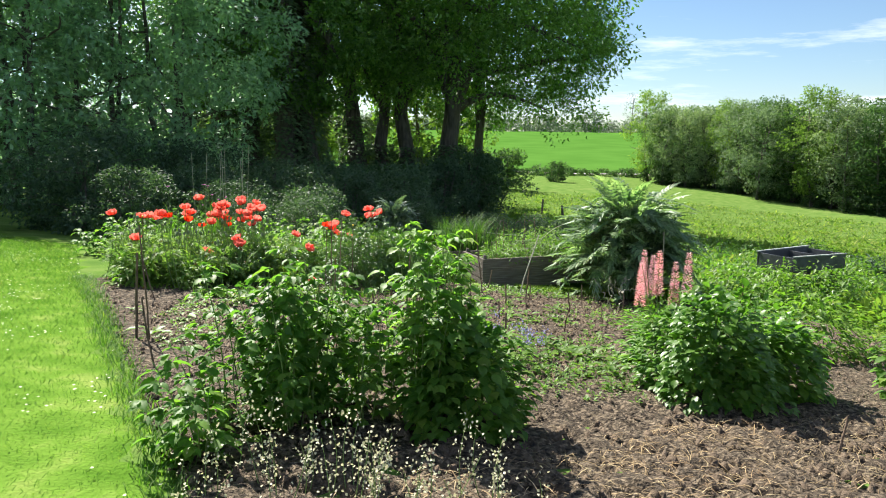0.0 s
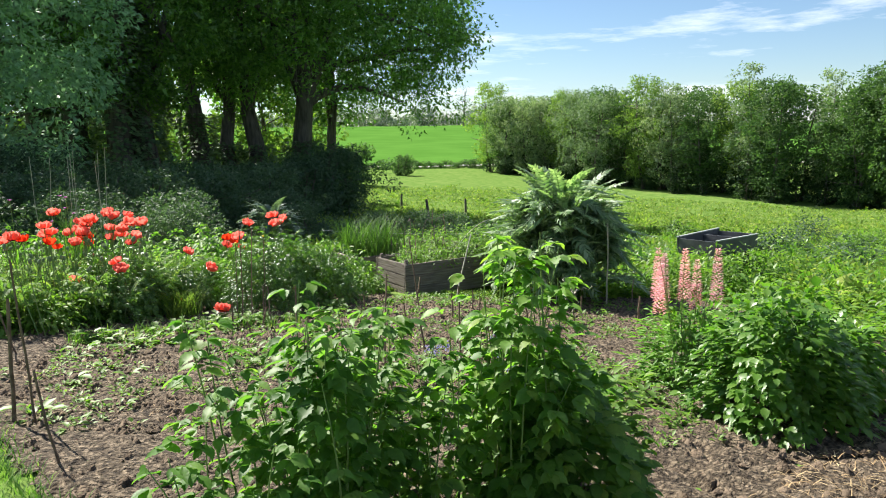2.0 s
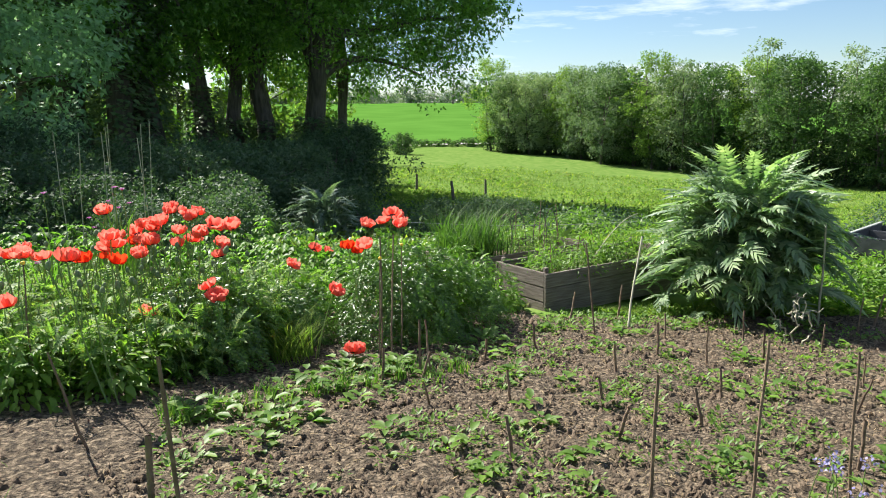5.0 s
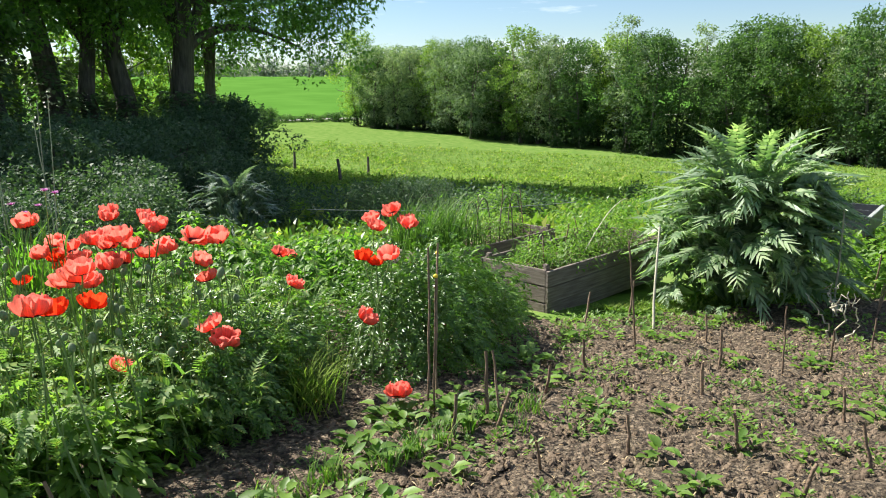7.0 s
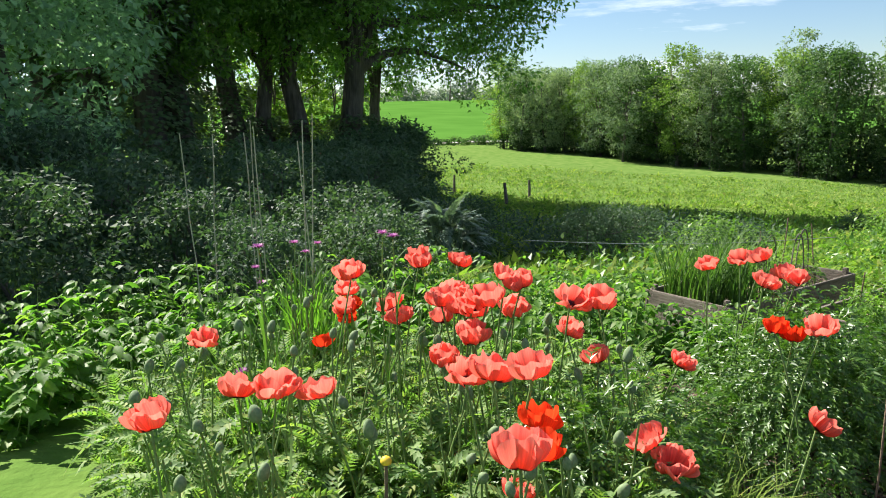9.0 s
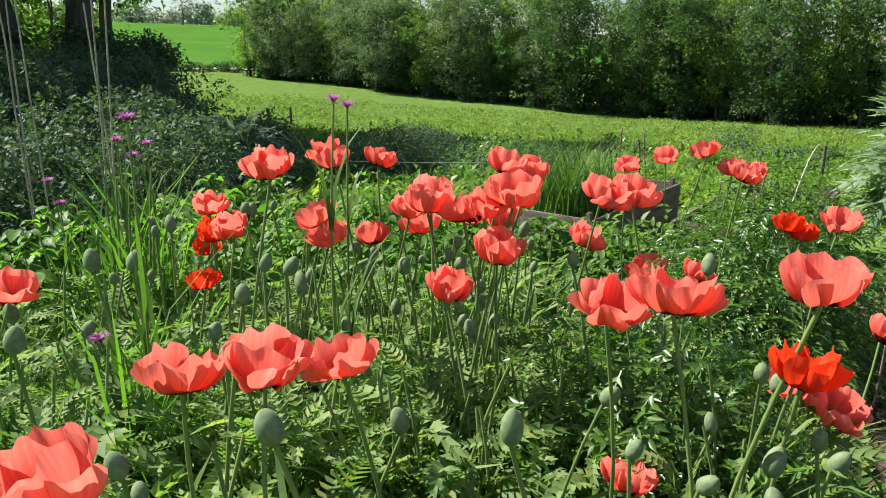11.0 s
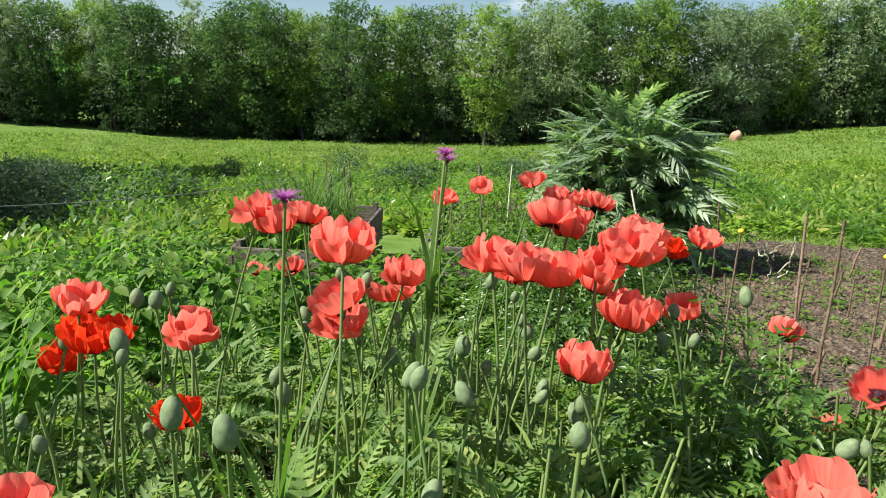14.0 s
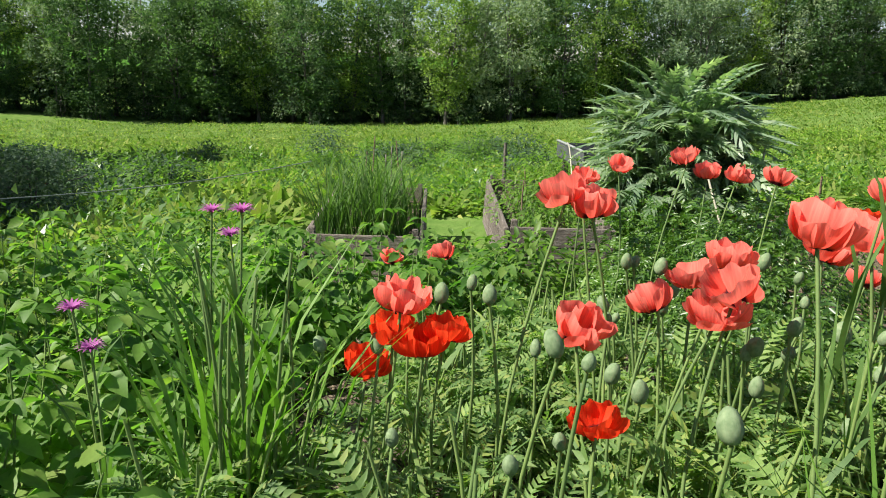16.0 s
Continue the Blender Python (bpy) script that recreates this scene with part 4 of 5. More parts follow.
def make_border():
    for x, y, r, h, n, text in ((-0.72, 10.35, 0.62, 0.86, 2700, "dense rounded bush of cut dark green leaves"), (-0.15, 10.75, 0.6, 0.74, 2300, "dense rounded bush of cut dark green leaves"),
                                (-2.35, 9.75, 0.5, 0.66, 1900, "leafy dark green mound at the edge of the soil"), (-1.75, 10.3, 0.42, 0.55, 1000, "leafy green mound between the poppies")):
        bush("peony", x, y, r, h, n, 0.125, L_PEONY, text, "bush", PINNATE, 0.9, 0.3, 0.45, 14)
    for x, y, r, h, n in ((-2.88, 9.66, 0.3, 0.36, 130), (-2.55, 9.42, 0.25, 0.3, 90), (-3.2, 9.3, 0.25, 0.3, 80)):
        bush("palmate_plant", x, y, r, h, n, 0.13, L_WEED, "bright green plant with leaves cut into pointed fingers", "plant", PALM, 0.95, 0.1, 0.15, 8, "palmate plants")
    for x, y in ((-1.78, 9.6), (-1.7, 9.75), (-1.85, 9.85)):
        t = thing("grass_clump", (x, y, hz(x, y)), "pale clump of long arching grass between the mounds", "grass", "pale grass clumps")
        blades("leaf", rng.normal(0, 0.07, (110, 2)), 0, 0.42, 0.009, L_MGRASS, 0.55, parent=t)
    for x, y, r, h in ((-1.0, 12.3, 0.7, 0.75), (-1.9, 12.6, 0.7, 0.7), (-2.7, 12.6, 0.6, 0.7), (-0.1, 12.1, 0.45, 0.5), (-0.55, 13.3, 0.55, 0.55), (-2.2, 13.6, 0.7, 0.8), (-3.3, 13.0, 0.6, 0.75), (-1.1, 13.6, 0.7, 0.6), (-1.5, 11.7, 0.5, 0.6), (-4.0, 12.4, 0.6, 0.62), (-3.5, 12.0, 0.5, 0.5)):
        cane_plant("raspberry_plant", x, y, r, h, 20, 0.092 if x < -2.4 else 0.08, L_RASP, "leafy green raspberry plant with toothed leaves", "plant", 14 if x < -2.4 else 19, "raspberries behind the poppies", TOOTHED if y < 12.5 and x < -3 else OVATE)
    for x, y, rr, h, n in ((0.45, 11.75, 0.3, 0.5, 500), (0.4, 12.25, 0.3, 0.42, 450), (0.6, 11.3, 0.25, 0.35, 350), (-0.2, 11.7, 0.4, 0.5, 700), (-2.95, 9.1, 0.32, 0.36, 500), (-3.45, 8.95, 0.3, 0.34, 420), (5.5, 10.4, 0.5, 0.7, 800), (6.4, 10.7, 0.6, 0.75, 900), (7.3, 11.2, 0.6, 0.7, 800), (5.0, 10.9, 0.5, 0.65, 700), (5.9, 11.2, 0.5, 0.6, 700)):
        bush("leafy_weed", x, y, rr, h, n, 0.085, L_WEED, "loose clump of bright green leafy weeds", "weed", ratio=0.5, fill=0.1, stems=6, group="leafy weeds")
    for x, y, rr, h in ((-4.5, 12.6, 0.5, 0.6), (-5.0, 11.9, 0.4, 0.5), (-4.9, 13.3, 0.6, 0.7), (-4.2, 13.4, 0.6, 0.7)):
        cane_plant("raspberry_plant", x, y, rr, h, 16, 0.1, L_RASP, "leafy green raspberry plant with toothed leaves", "plant", 15, "raspberries behind the poppies", TOOTHED)


def make_front_canes():
    cane_plant("raspberry_plant", -0.85, 4.15, 0.4, 1.02, 26, 0.072, L_RASP, "airy raspberry canes with toothed pale-backed leaves", "plant", 30, "raspberries in front")
    cane_plant("raspberry_plant", -0.35, 4.45, 0.35, 0.8, 16, 0.072, L_RASP, "airy raspberry canes with toothed pale-backed leaves", "plant", 22, "raspberries in front")
    cane_plant("raspberry_plant", -1.15, 3.65, 0.28, 0.6, 8, 0.08, L_RASP, "low raspberry shoots at the edge of the lawn", "plant", 16, "raspberries in front")
    cane_plant("raspberry_plant", 0.1, 4.25, 0.28, 1.25, 20, 0.08, L_RASP, "tall dense raspberry canes in full leaf", "plant", 28, "raspberries in front")
    bush("raspberry_bush", 0.33, 4.3, 0.38, 0.7, 1900, 0.078, L_RASP, "dense mound of fresh green raspberry leaves", "bush", shape=TOOTHED, stems=16)
    bush("leafy_bush", 2.32, 5.28, 0.52, 0.8, 3200, 0.075, L_MINT, "dense rounded bush of bright green broad leaves", "bush", shape=TOOTHED, stems=18)
    bush("leafy_bush", 2.95, 5.5, 0.36, 0.64, 1500, 0.085, L_MINT, "rounded bush of bright green broad leaves", "bush", shape=TOOTHED, stems=12)
    cane_plant("raspberry_plant", 4.3, 5.5, 0.5, 0.8, 14, 0.1, L_RASP, "airy green raspberry canes in leaf", "plant", 22)


def lupin(x, y, tall, spikes):
    t = thing("lupin", (x, y, hz(x, y)), "lupin with tall pink flower spikes over green leaves", "flower", "lupins")
    n = 260
    at, d = dome(n, 0.34, 0.55, 0.3)
    al, aw, au = [], [], []
    for p, q in zip(at, d):
        for k in range(7):
            b = k * 2 * math.pi / 7 + p[0] * 9
            al.append(p)
            aw.append((math.cos(b), math.sin(b), 0.15))
            au.append((q[0] * 0.5, q[1] * 0.5, 1))
    part("foliage", leaves_mesh("foliage", RHOMB, np.array(al), np.array(aw), np.array(au), rng.uniform(0.05, 0.085, len(al)), 0.018, L_LUPIN), None, t)
    for sx, sy, h in spikes:
        p = bent((sx * 0.3, sy * 0.3, 0), (sx, sy, h), 0.02, 6)
        sp = part("flower_spike", tubes_mesh("flower_spike", [(p, np.linspace(0.006, 0.003, 6))], M_STEM, 5), None, t, "pink lupin flower spike")
        m = 210
        s = np.sort(rng.uniform(0, 1, m))
        zz = h - 0.4 + 0.41 * s
        a = np.arange(m) * 2.4
        r = 0.01 + 0.042 * (1 - s) ** 0.6
        fa = np.stack([sx + r * np.cos(a) * 0.6, sy + r * np.sin(a) * 0.6, zz], 1)
        part("blossom", leaves_mesh("blossom", OVATE, fa, np.stack([np.cos(a), np.sin(a), np.full(m, 0.6)], 1), np.stack([-np.cos(a), -np.sin(a), np.ones(m)], 1), 0.014 + 0.018 * (1 - s) ** 0.5, 0.018, P_PINK), None, sp)
    return t


def make_lupins():
    lupin(2.25, 6.25, 1.0, [(-0.13, 0.2, 1.04), (-0.1, -0.12, 1.08), (-0.02, 0.28, 0.98), (0.14, -0.18, 1.08), (0.1, 0.02, 0.96), (-0.2, 0.05, 0.95)])
    bush("leafy_bush", 2.3, 6.3, 0.42, 0.62, 1100, 0.09, L_LUPIN, "dense green foliage round the foot of the lupins", "bush", shape=RHOMB, ratio=0.3, droop=0.1)
    bush("leafy_bush", 3.3, 6.9, 0.5, 0.6, 900, 0.09, L_LUPIN, "loose green leafy plant beyond the lupins", "bush", ratio=0.45)
    bush("leafy_bush", 4.2, 7.3, 0.6, 0.65, 1100, 0.09, L_WEED, "loose green leafy plant beyond the lupins", "bush", ratio=0.45)
    bush("leafy_bush", 5.4, 6.8, 0.7, 0.6, 1000, 0.1, L_WEED, "tangle of green weeds at the garden's edge", "bush", ratio=0.45)
    bush("leafy_bush", 6.2, 5.6, 0.7, 0.6, 1000, 0.1, L_WEED, "tangle of green weeds at the garden's edge", "bush", ratio=0.45)


def cardoon(x, y, tall, radius, n, label, mat):
    """A fountain of long jagged leaves, with shorter ones all over the mound."""
    t = thing("cardoon", (x, y, hz(x, y)), label, "plant", "cardoons")
    for shape, share, low, high, wide, reach in ((CARD_LEAVES[0], 0.2, 0.2, 0.68, 0.34, (0.45, 0.8)), (CARD_LEAVES[1], 0.28, 0.0, 0.55, 0.4, (0.5, 0.85)), (CARD_LEAVES[2], 0.22, 0.15, 0.72, 0.55, (0.35, 0.65)), (CARD_LEAVES[1], 0.3, 0.05, 0.76, 0.72, (0.2, 0.4))):
        m = int(n * share)
        a = rng.uniform(0, 2 * np.pi, m)
        lift = rng.uniform(low, high, m)
        near = wide * np.sqrt(rng.uniform(0.02, 1, m)) * radius * np.sqrt(1.02 - (lift / 0.86) ** 2)
        at = np.stack([near * np.cos(a), near * np.sin(a), lift * tall], 1)
        b = a + rng.normal(0, 0.45, m)
        rise = 0.2 + 2.6 * rng.uniform(0, 1, m) * (0.5 + lift)
        along = np.stack([np.cos(b), np.sin(b), rise], 1)
        up = np.stack([-np.cos(b) * rise, -np.sin(b) * rise, np.ones(m)], 1) + rng.normal(0, 0.4, (m, 3))
        ln = radius * rng.uniform(*reach, m)
        part("foliage", leaves_mesh("foliage", shape, at, along, up, ln, ln * rng.uniform(0.6, 0.9, m), mat), None, t, "deeply cut silver-green arching leaves")
    for _ in range(22):
        c = rng.uniform(0, 2 * np.pi)
        q = np.array([math.cos(c) * radius * 0.55, math.sin(c) * radius * 0.55, tall * rng.uniform(0.35, 0.8)])
        part("stalk", tubes_mesh("stalk", [(bent((q[0] * 0.2, q[1] * 0.2, -0.03), q, 0.08, 6), np.linspace(0.02, 0.007, 6))], mat, 6), None, t)


make_front_canes()
make_lupins()
cardoon(3.25, 10.75, 1.78, 1.3, 620, "large silver-green cardoon with arching jagged leaves beside the raised bed", L_CARD)
cardoon(-0.5, 17.7, 1.2, 0.9, 200, "smaller blue-grey cardoon in the shade of the shrubs", L_BLUECARD)


# ---- raised beds ----
def board(name, a, b, low, tall, thick, parent, rows):
    """A wall of stacked planks from a to b."""
    a, b = Vector(a), Vector(b)
    d = b - a
    ln = d.length
    ang = math.degrees(math.atan2(d.y, d.x))
    h = tall / rows
    for i in range(rows):
        bm = bmesh.new()
        bmesh.ops.create_cube(bm, size=1, matrix=Matrix.Diagonal((ln, thick, h - 0.006, 1)))
        bmesh.ops.bevel(bm, geom=bm.edges[:], offset=0.005, segments=2, affect="EDGES")
        for v in bm.verts:
            v.co.z += 0.004 * math.sin(v.co.x * 3 + i)
        mid = (a + b) / 2
        part("plank", bm, M_BOARD, parent, "", pose(mid.x, mid.y, low + h * (i + 0.5), rng.normal(0, 0.8), 0, ang + rng.normal(0, 0.25)))


def raised_bed(x0, y0, x1, y1, low, tall, label, turn=0.0):
    cx, cy = (x0 + x1) / 2, (y0 + y1) / 2
    t = thing("raised_bed", (cx, cy, low), label, "raised bed", "raised beds", turn=turn)
    hx, hy = (x1 - x0) / 2, (y1 - y0) / 2
    board("plank", (-hx, -hy, 0), (hx, -hy, 0), -0.06, tall + 0.06, 0.035, t, 3)
    board("plank", (-hx, hy, 0), (hx, hy, 0), -0.06, tall + 0.06, 0.035, t, 3)
    board("plank", (-hx + 0.02, -hy + 0.02, 0), (-hx + 0.02, hy - 0.02, 0), -0.06, tall + 0.06, 0.035, t, 3)
    board("plank", (hx - 0.02, -hy + 0.02, 0), (hx - 0.02, hy - 0.02, 0), -0.06, tall + 0.06, 0.035, t, 3)
    for sx in (-1, 1):
        for sy in (-1, 1):
            bm = bmesh.new()
            bmesh.ops.create_cube(bm, size=1, matrix=Matrix.Diagonal((0.05, 0.05, tall + 0.16, 1)))
            bmesh.ops.bevel(bm, geom=bm.edges[:], offset=0.006, segments=2, affect="EDGES")
            part("corner_post", bm, M_BOARD, t, "", pose(sx * (hx - 0.06), sy * (hy - 0.055), tall / 2 - 0.03))
    me, _, _ = grid_mesh("bed_soil", np.linspace(-hx + 0.05, hx - 0.05, 30), np.linspace(-hy + 0.05, hy - 0.05, 20), lambda x, y: tall * 0.72 + 0.02 * np.sin(x * 11) * np.sin(y * 13), M_SOIL)
    part("bed_soil", me, None, t, "dark soil that fills the bed")
    return t


def stick(name, x, y, tall, r=0.007, lean=(0, 0), mat=None, label="", category="stick", group="", cap=None, wob=0.0025, low=None):
    g = hz(x, y) if low is None else low
    t = thing(name, (x, y, g), label, category, group)
    p = bent((0, 0, -0.08), (lean[0], lean[1], tall), 0.008, 7, wob)
    part("shaft", tubes_mesh("shaft", [(p, np.linspace(r, r * 0.75, 7))], mat or M_STICK, 6), None, t)
    if cap:
        part("cap", ball_mesh("cap", 0.014, 0.012, cap), None, t, "small yellow cap", pose(lean[0], lean[1], tall - 0.01))
    return t


def blades(name, xy, z, length, width, mat, spread=0.35, label="", category="", kind="", group="", parent=None, shape=BLADE):
    n = len(xy)
    a = rng.uniform(0, 2 * np.pi, n)
    at = np.concatenate([xy, np.broadcast_to(z, n)[:, None]], 1)
    along = np.stack([np.cos(a) * spread, np.sin(a) * spread, np.ones(n)], 1)
    up = np.stack([-np.cos(a), -np.sin(a), np.full(n, spread)], 1)
    ln = length * rng.uniform(0.5, 1.2, n)
    me = leaves_mesh(name, shape, at, along, up, ln, np.broadcast_to(width, n), mat)
    if parent:
        return part(name, me, None, parent)
    return tagged(new(name, me), label, category, group, kind)


make_border()
BED_A, BED_B = (2.05, 11.95), (1.5, 13.4)


def in_bed(bed, u, v):
    """A place in a bed by its own length and width."""
    c, s = math.cos(radians(17.5)), math.sin(radians(17.5))
    return bed[0] + u * c - v * s, bed[1] + u * s + v * c


def make_beds():
    raised_bed(BED_A[0] - 1.15, BED_A[1] - 0.42, BED_A[0] + 1.15, BED_A[1] + 0.42, -0.52, 0.43, "grey weathered plank raised bed full of young vegetables", 17.5)
    raised_bed(BED_B[0] - 1.1, BED_B[1] - 0.46, BED_B[0] + 1.1, BED_B[1] + 0.46, -0.62, 0.43, "grey weathered plank raised bed planted with onions", 17.5)
    z1, z2 = -0.52 + 0.31, -0.62 + 0.31
    for i in range(14):
        x, y = in_bed(BED_A, rng.uniform(-1.0, 0.2), rng.uniform(-0.32, 0.32))
        t = thing("onion", (x, y, z1), "young green onion leaves in the raised bed", "vegetable", "onions")
        blades("leaf", rng.normal(0, 0.015, (7, 2)), 0, 0.3, 0.008, L_ONION, 0.25, parent=t)
    for i in range(46):
        x, y = in_bed(BED_B, rng.uniform(-0.98, -0.1), rng.uniform(-0.38, 0.38))
        t = thing("onion", (x, y, z2), "tall green onion leaves in the raised bed", "vegetable", "onions")
        blades("leaf", rng.normal(0, 0.03, (12, 2)), 0, 0.72, 0.013, L_ONION, 0.3, parent=t)
    for x, y, s in ((2.0, 11.9, 0.55), (2.4, 11.9, 0.6), (2.3, 12.25, 0.55), (2.8, 12.1, 0.55), (1.6, 12.05, 0.3), (1.3, 11.7, 0.25), (1.7, 11.6, 0.28), (2.2, 11.7, 0.45)):
        t = bush("pea_plant", x, y, 0.3, s, 420, 0.05, L_WEED, "light green leafy plants in the raised bed", "plant", ratio=0.5, fill=0.1)
        t.location.z = z1
    for u, v, h in ((0.15, -0.15, 0.35), (0.4, 0.2, 0.42), (0.65, -0.1, 0.4), (0.85, 0.2, 0.36)):
        x, y = in_bed(BED_B, u, v)
        t = bush("pea_plant", x, y, 0.24, h, 300, 0.05, L_WEED, "light green leafy plants in the raised bed", "plant", ratio=0.5, fill=0.1)
        t.location.z = z2
    for x, y in ((1.4, 13.2), (1.65, 13.35), (1.95, 13.3), (2.2, 13.5)):
        t = thing("wire_hoop", (x, y, z2), "thin dark hoop stuck in the raised bed", "hoop", "wire hoops")
        s = np.linspace(0, np.pi, 13)
        p = np.stack([0.13 * np.cos(s), 0.05 * np.cos(s), 0.62 * np.sin(s) ** 0.7 - 0.03], 1)
        part("wire", tubes_mesh("wire", [(p, np.full(13, 0.007))], M_POST, 5), None, t)
    t = thing("wire_hoop", (1.75, 11.6, z1), "long thin cane bent into an arch over the raised bed", "hoop")
    s = np.linspace(0, 1, 14)
    p = np.stack([0.8 * s, 0.2 * s, 0.62 * np.sin(s * 1.5)], 1)
    part("wire", tubes_mesh("wire", [(p, np.full(14, 0.006))], M_CANE, 5), None, t)
    for x, y, h in ((1.35, 11.6, 0.35), (1.75, 11.9, 0.4), (1.9, 11.7, 0.38), (1.4, 12.0, 0.4), (2.2, 12.1, 0.4), (1.7, 13.6, 0.6), (2.1, 13.7, 0.7), (2.3, 13.4, 0.65)):
        stick("stick", x, y, h, 0.008, (rng.normal(0, 0.06), rng.normal(0, 0.06)), label="thin dry stick standing in the raised bed", group="bed sticks", low=z1 if y < 13 else z2)


make_beds()


# ---- sticks, canes, posts ----
def make_sticks():
    marks = [(-0.80, 8.98, 0.42), (1.085, 10.65, 0.3), (1.72, 10.76, 0.36), (-0.90, 9.02, 0.42), (4.9, 10.4, 0.5), (1.2, 9.2, 0.3), (1.43, 8.85, 0.33), (-0.98, 8.36, 0.2), (-0.46, 8.32, 0.24),
             (-0.92, 8.9, 0.24), (-0.81, 7.4, 0.25), (1.65, 7.65, 0.28), (0.97, 9.83, 0.9), (-2.4, 6.1, 0.75), (0.1, 8.1, 0.22), (0.6, 8.8, 0.25), (0.3, 9.6, 0.24), (-0.3, 9.3, 0.22), (2.0, 8.9, 0.3),
             (2.3, 9.5, 0.32), (2.7, 9.0, 0.28), (0.5, 7.6, 0.25), (1.0, 8.1, 0.22), (3.2, 8.6, 0.35), (3.7, 9.6, 0.4), (-0.1, 7.6, 0.2), (2.2, 8.1, 0.26), (1.6, 9.7, 0.26), (-1.2, 8.9, 0.28), (0.9, 6.9, 0.3), (4.2, 9.9, 0.36)]
    for x, y, h in marks:
        stick("stick", x, y, h, rng.uniform(0.008, 0.013), (rng.normal(0, 0.04), rng.normal(0, 0.04)), label="thin dry brown twig pushed into the soil", group="twigs in the soil plot")
    for x, y, h, lx, ly in ((-2.28, 6.1, 1.0, -0.05, 0.02), (-0.72, 6.3, 0.8, 0.02, 0.0), (-0.1, 6.5, 0.85, 0.06, 0.02), (0.55, 6.6, 0.75, -0.03, 0.0), (-1.95, 5.3, 0.5, -0.12, 0.1), (-2.9, 8.05, 0.55, -0.15, 0.0), (-1.1, 9.37, 1.0, 0.02, 0.0), (-1.0, 9.45, 1.0, 0.05, 0.05)):
        stick("stick", x, y, h, 0.008, (lx, ly), label="tall thin brown twig standing in the garden soil", group="tall twigs")
    stick("leaning_stick", 1.5, 10.2, 0.85, 0.012, (0.35, 0.35), M_CANE, "pale stick that leans over beside the raised bed", "stick")
    for x, y, h in ((-1.14, 9.2, 0.86), (-3.355, 8.94, 0.88), (-0.85, 9.75, 0.9)):
        stick("capped_cane", x, y, h, 0.006, (0.02, 0.0), M_STICK, "thin cane with a small yellow cap", "cane", "capped canes", M_YELLOW)
    for x, y in ((1.7, 2.9), (2.65, 4.15), (0.55, 2.5)):
        stick("stick", x, y, 0.22, 0.01, (0.08, 0.03), label="short dry stalk in the straw-covered soil", group="stalks")
    for i, (x, y) in enumerate(((-3.85, 12.9), (-3.78, 13.1), (-3.45, 13.0), (-3.42, 13.2), (-3.36, 13.0), (-3.1, 13.0), (-3.04, 13.1), (-2.98, 13.0))):
        stick("bamboo_cane", x, y, 1.9 + rng.uniform(-0.15, 0.12), 0.006, (rng.normal(0, 0.07), rng.normal(0, 0.05)), M_CANE, "tall pale bamboo cane standing among the plants", "cane", "bamboo canes", wob=0.003)
    # corkscrew twig
    t = thing("twisted_twig", (2.7, 9.35, hz(2.7, 9.35)), "pale corkscrew twig that stands in the soil", "stick")
    for k in range(7):
        a = rng.uniform(0, 2 * np.pi)
        foot = (0.05 * math.cos(a), 0.05 * math.sin(a), -0.03) if k < 3 else (0.1 * math.cos(a), 0.05 * math.sin(a), 0.25)
        p = bent(foot, (0.32 * math.cos(a), 0.2 * math.sin(a), rng.uniform(0.3, 0.6)), 0.08, 16, 0.016)
        part("branch", tubes_mesh("branch", [(p, np.linspace(0.009, 0.004, 16))], M_CANE, 5), None, t)
    for x, y, top in ((7.1, 34.0, 0.95), (7.5, 42.0, 0.9), (10.7, 40.0, 0.85)):
        stick("fence_post", x, y, top, 0.075, (rng.normal(0, 0.03), 0), M_POST, "dark weathered wooden fence post in the meadow", "post", "fence posts", wob=0.0)
    stick("post", 5.02, 12.93, 0.95, 0.03, (0.02, 0.0), M_POST, "thin weathered wooden post at the garden's edge", "post")
    stick("post", 3.5, 9.9, 1.1, 0.012, (0.0, 0.0), M_CANE, "slim green garden stake beside the cardoon", "stake")
    t = thing("fence_wire", (0.5, 17.0, hz(0.5, 17.0)), "thin pale wire strung low across the meadow", "wire")
    part("strand", tubes_mesh("strand", [(np.stack([np.linspace(0, 4.5, 8), np.linspace(0, -1.2, 8), 0.55 - 0.08 * np.sin(np.linspace(0, 3.14, 8)) + np.linspace(0, -0.1, 8)], 1), np.full(8, 0.006))], M_WIRE, 5), None, t)


make_sticks()


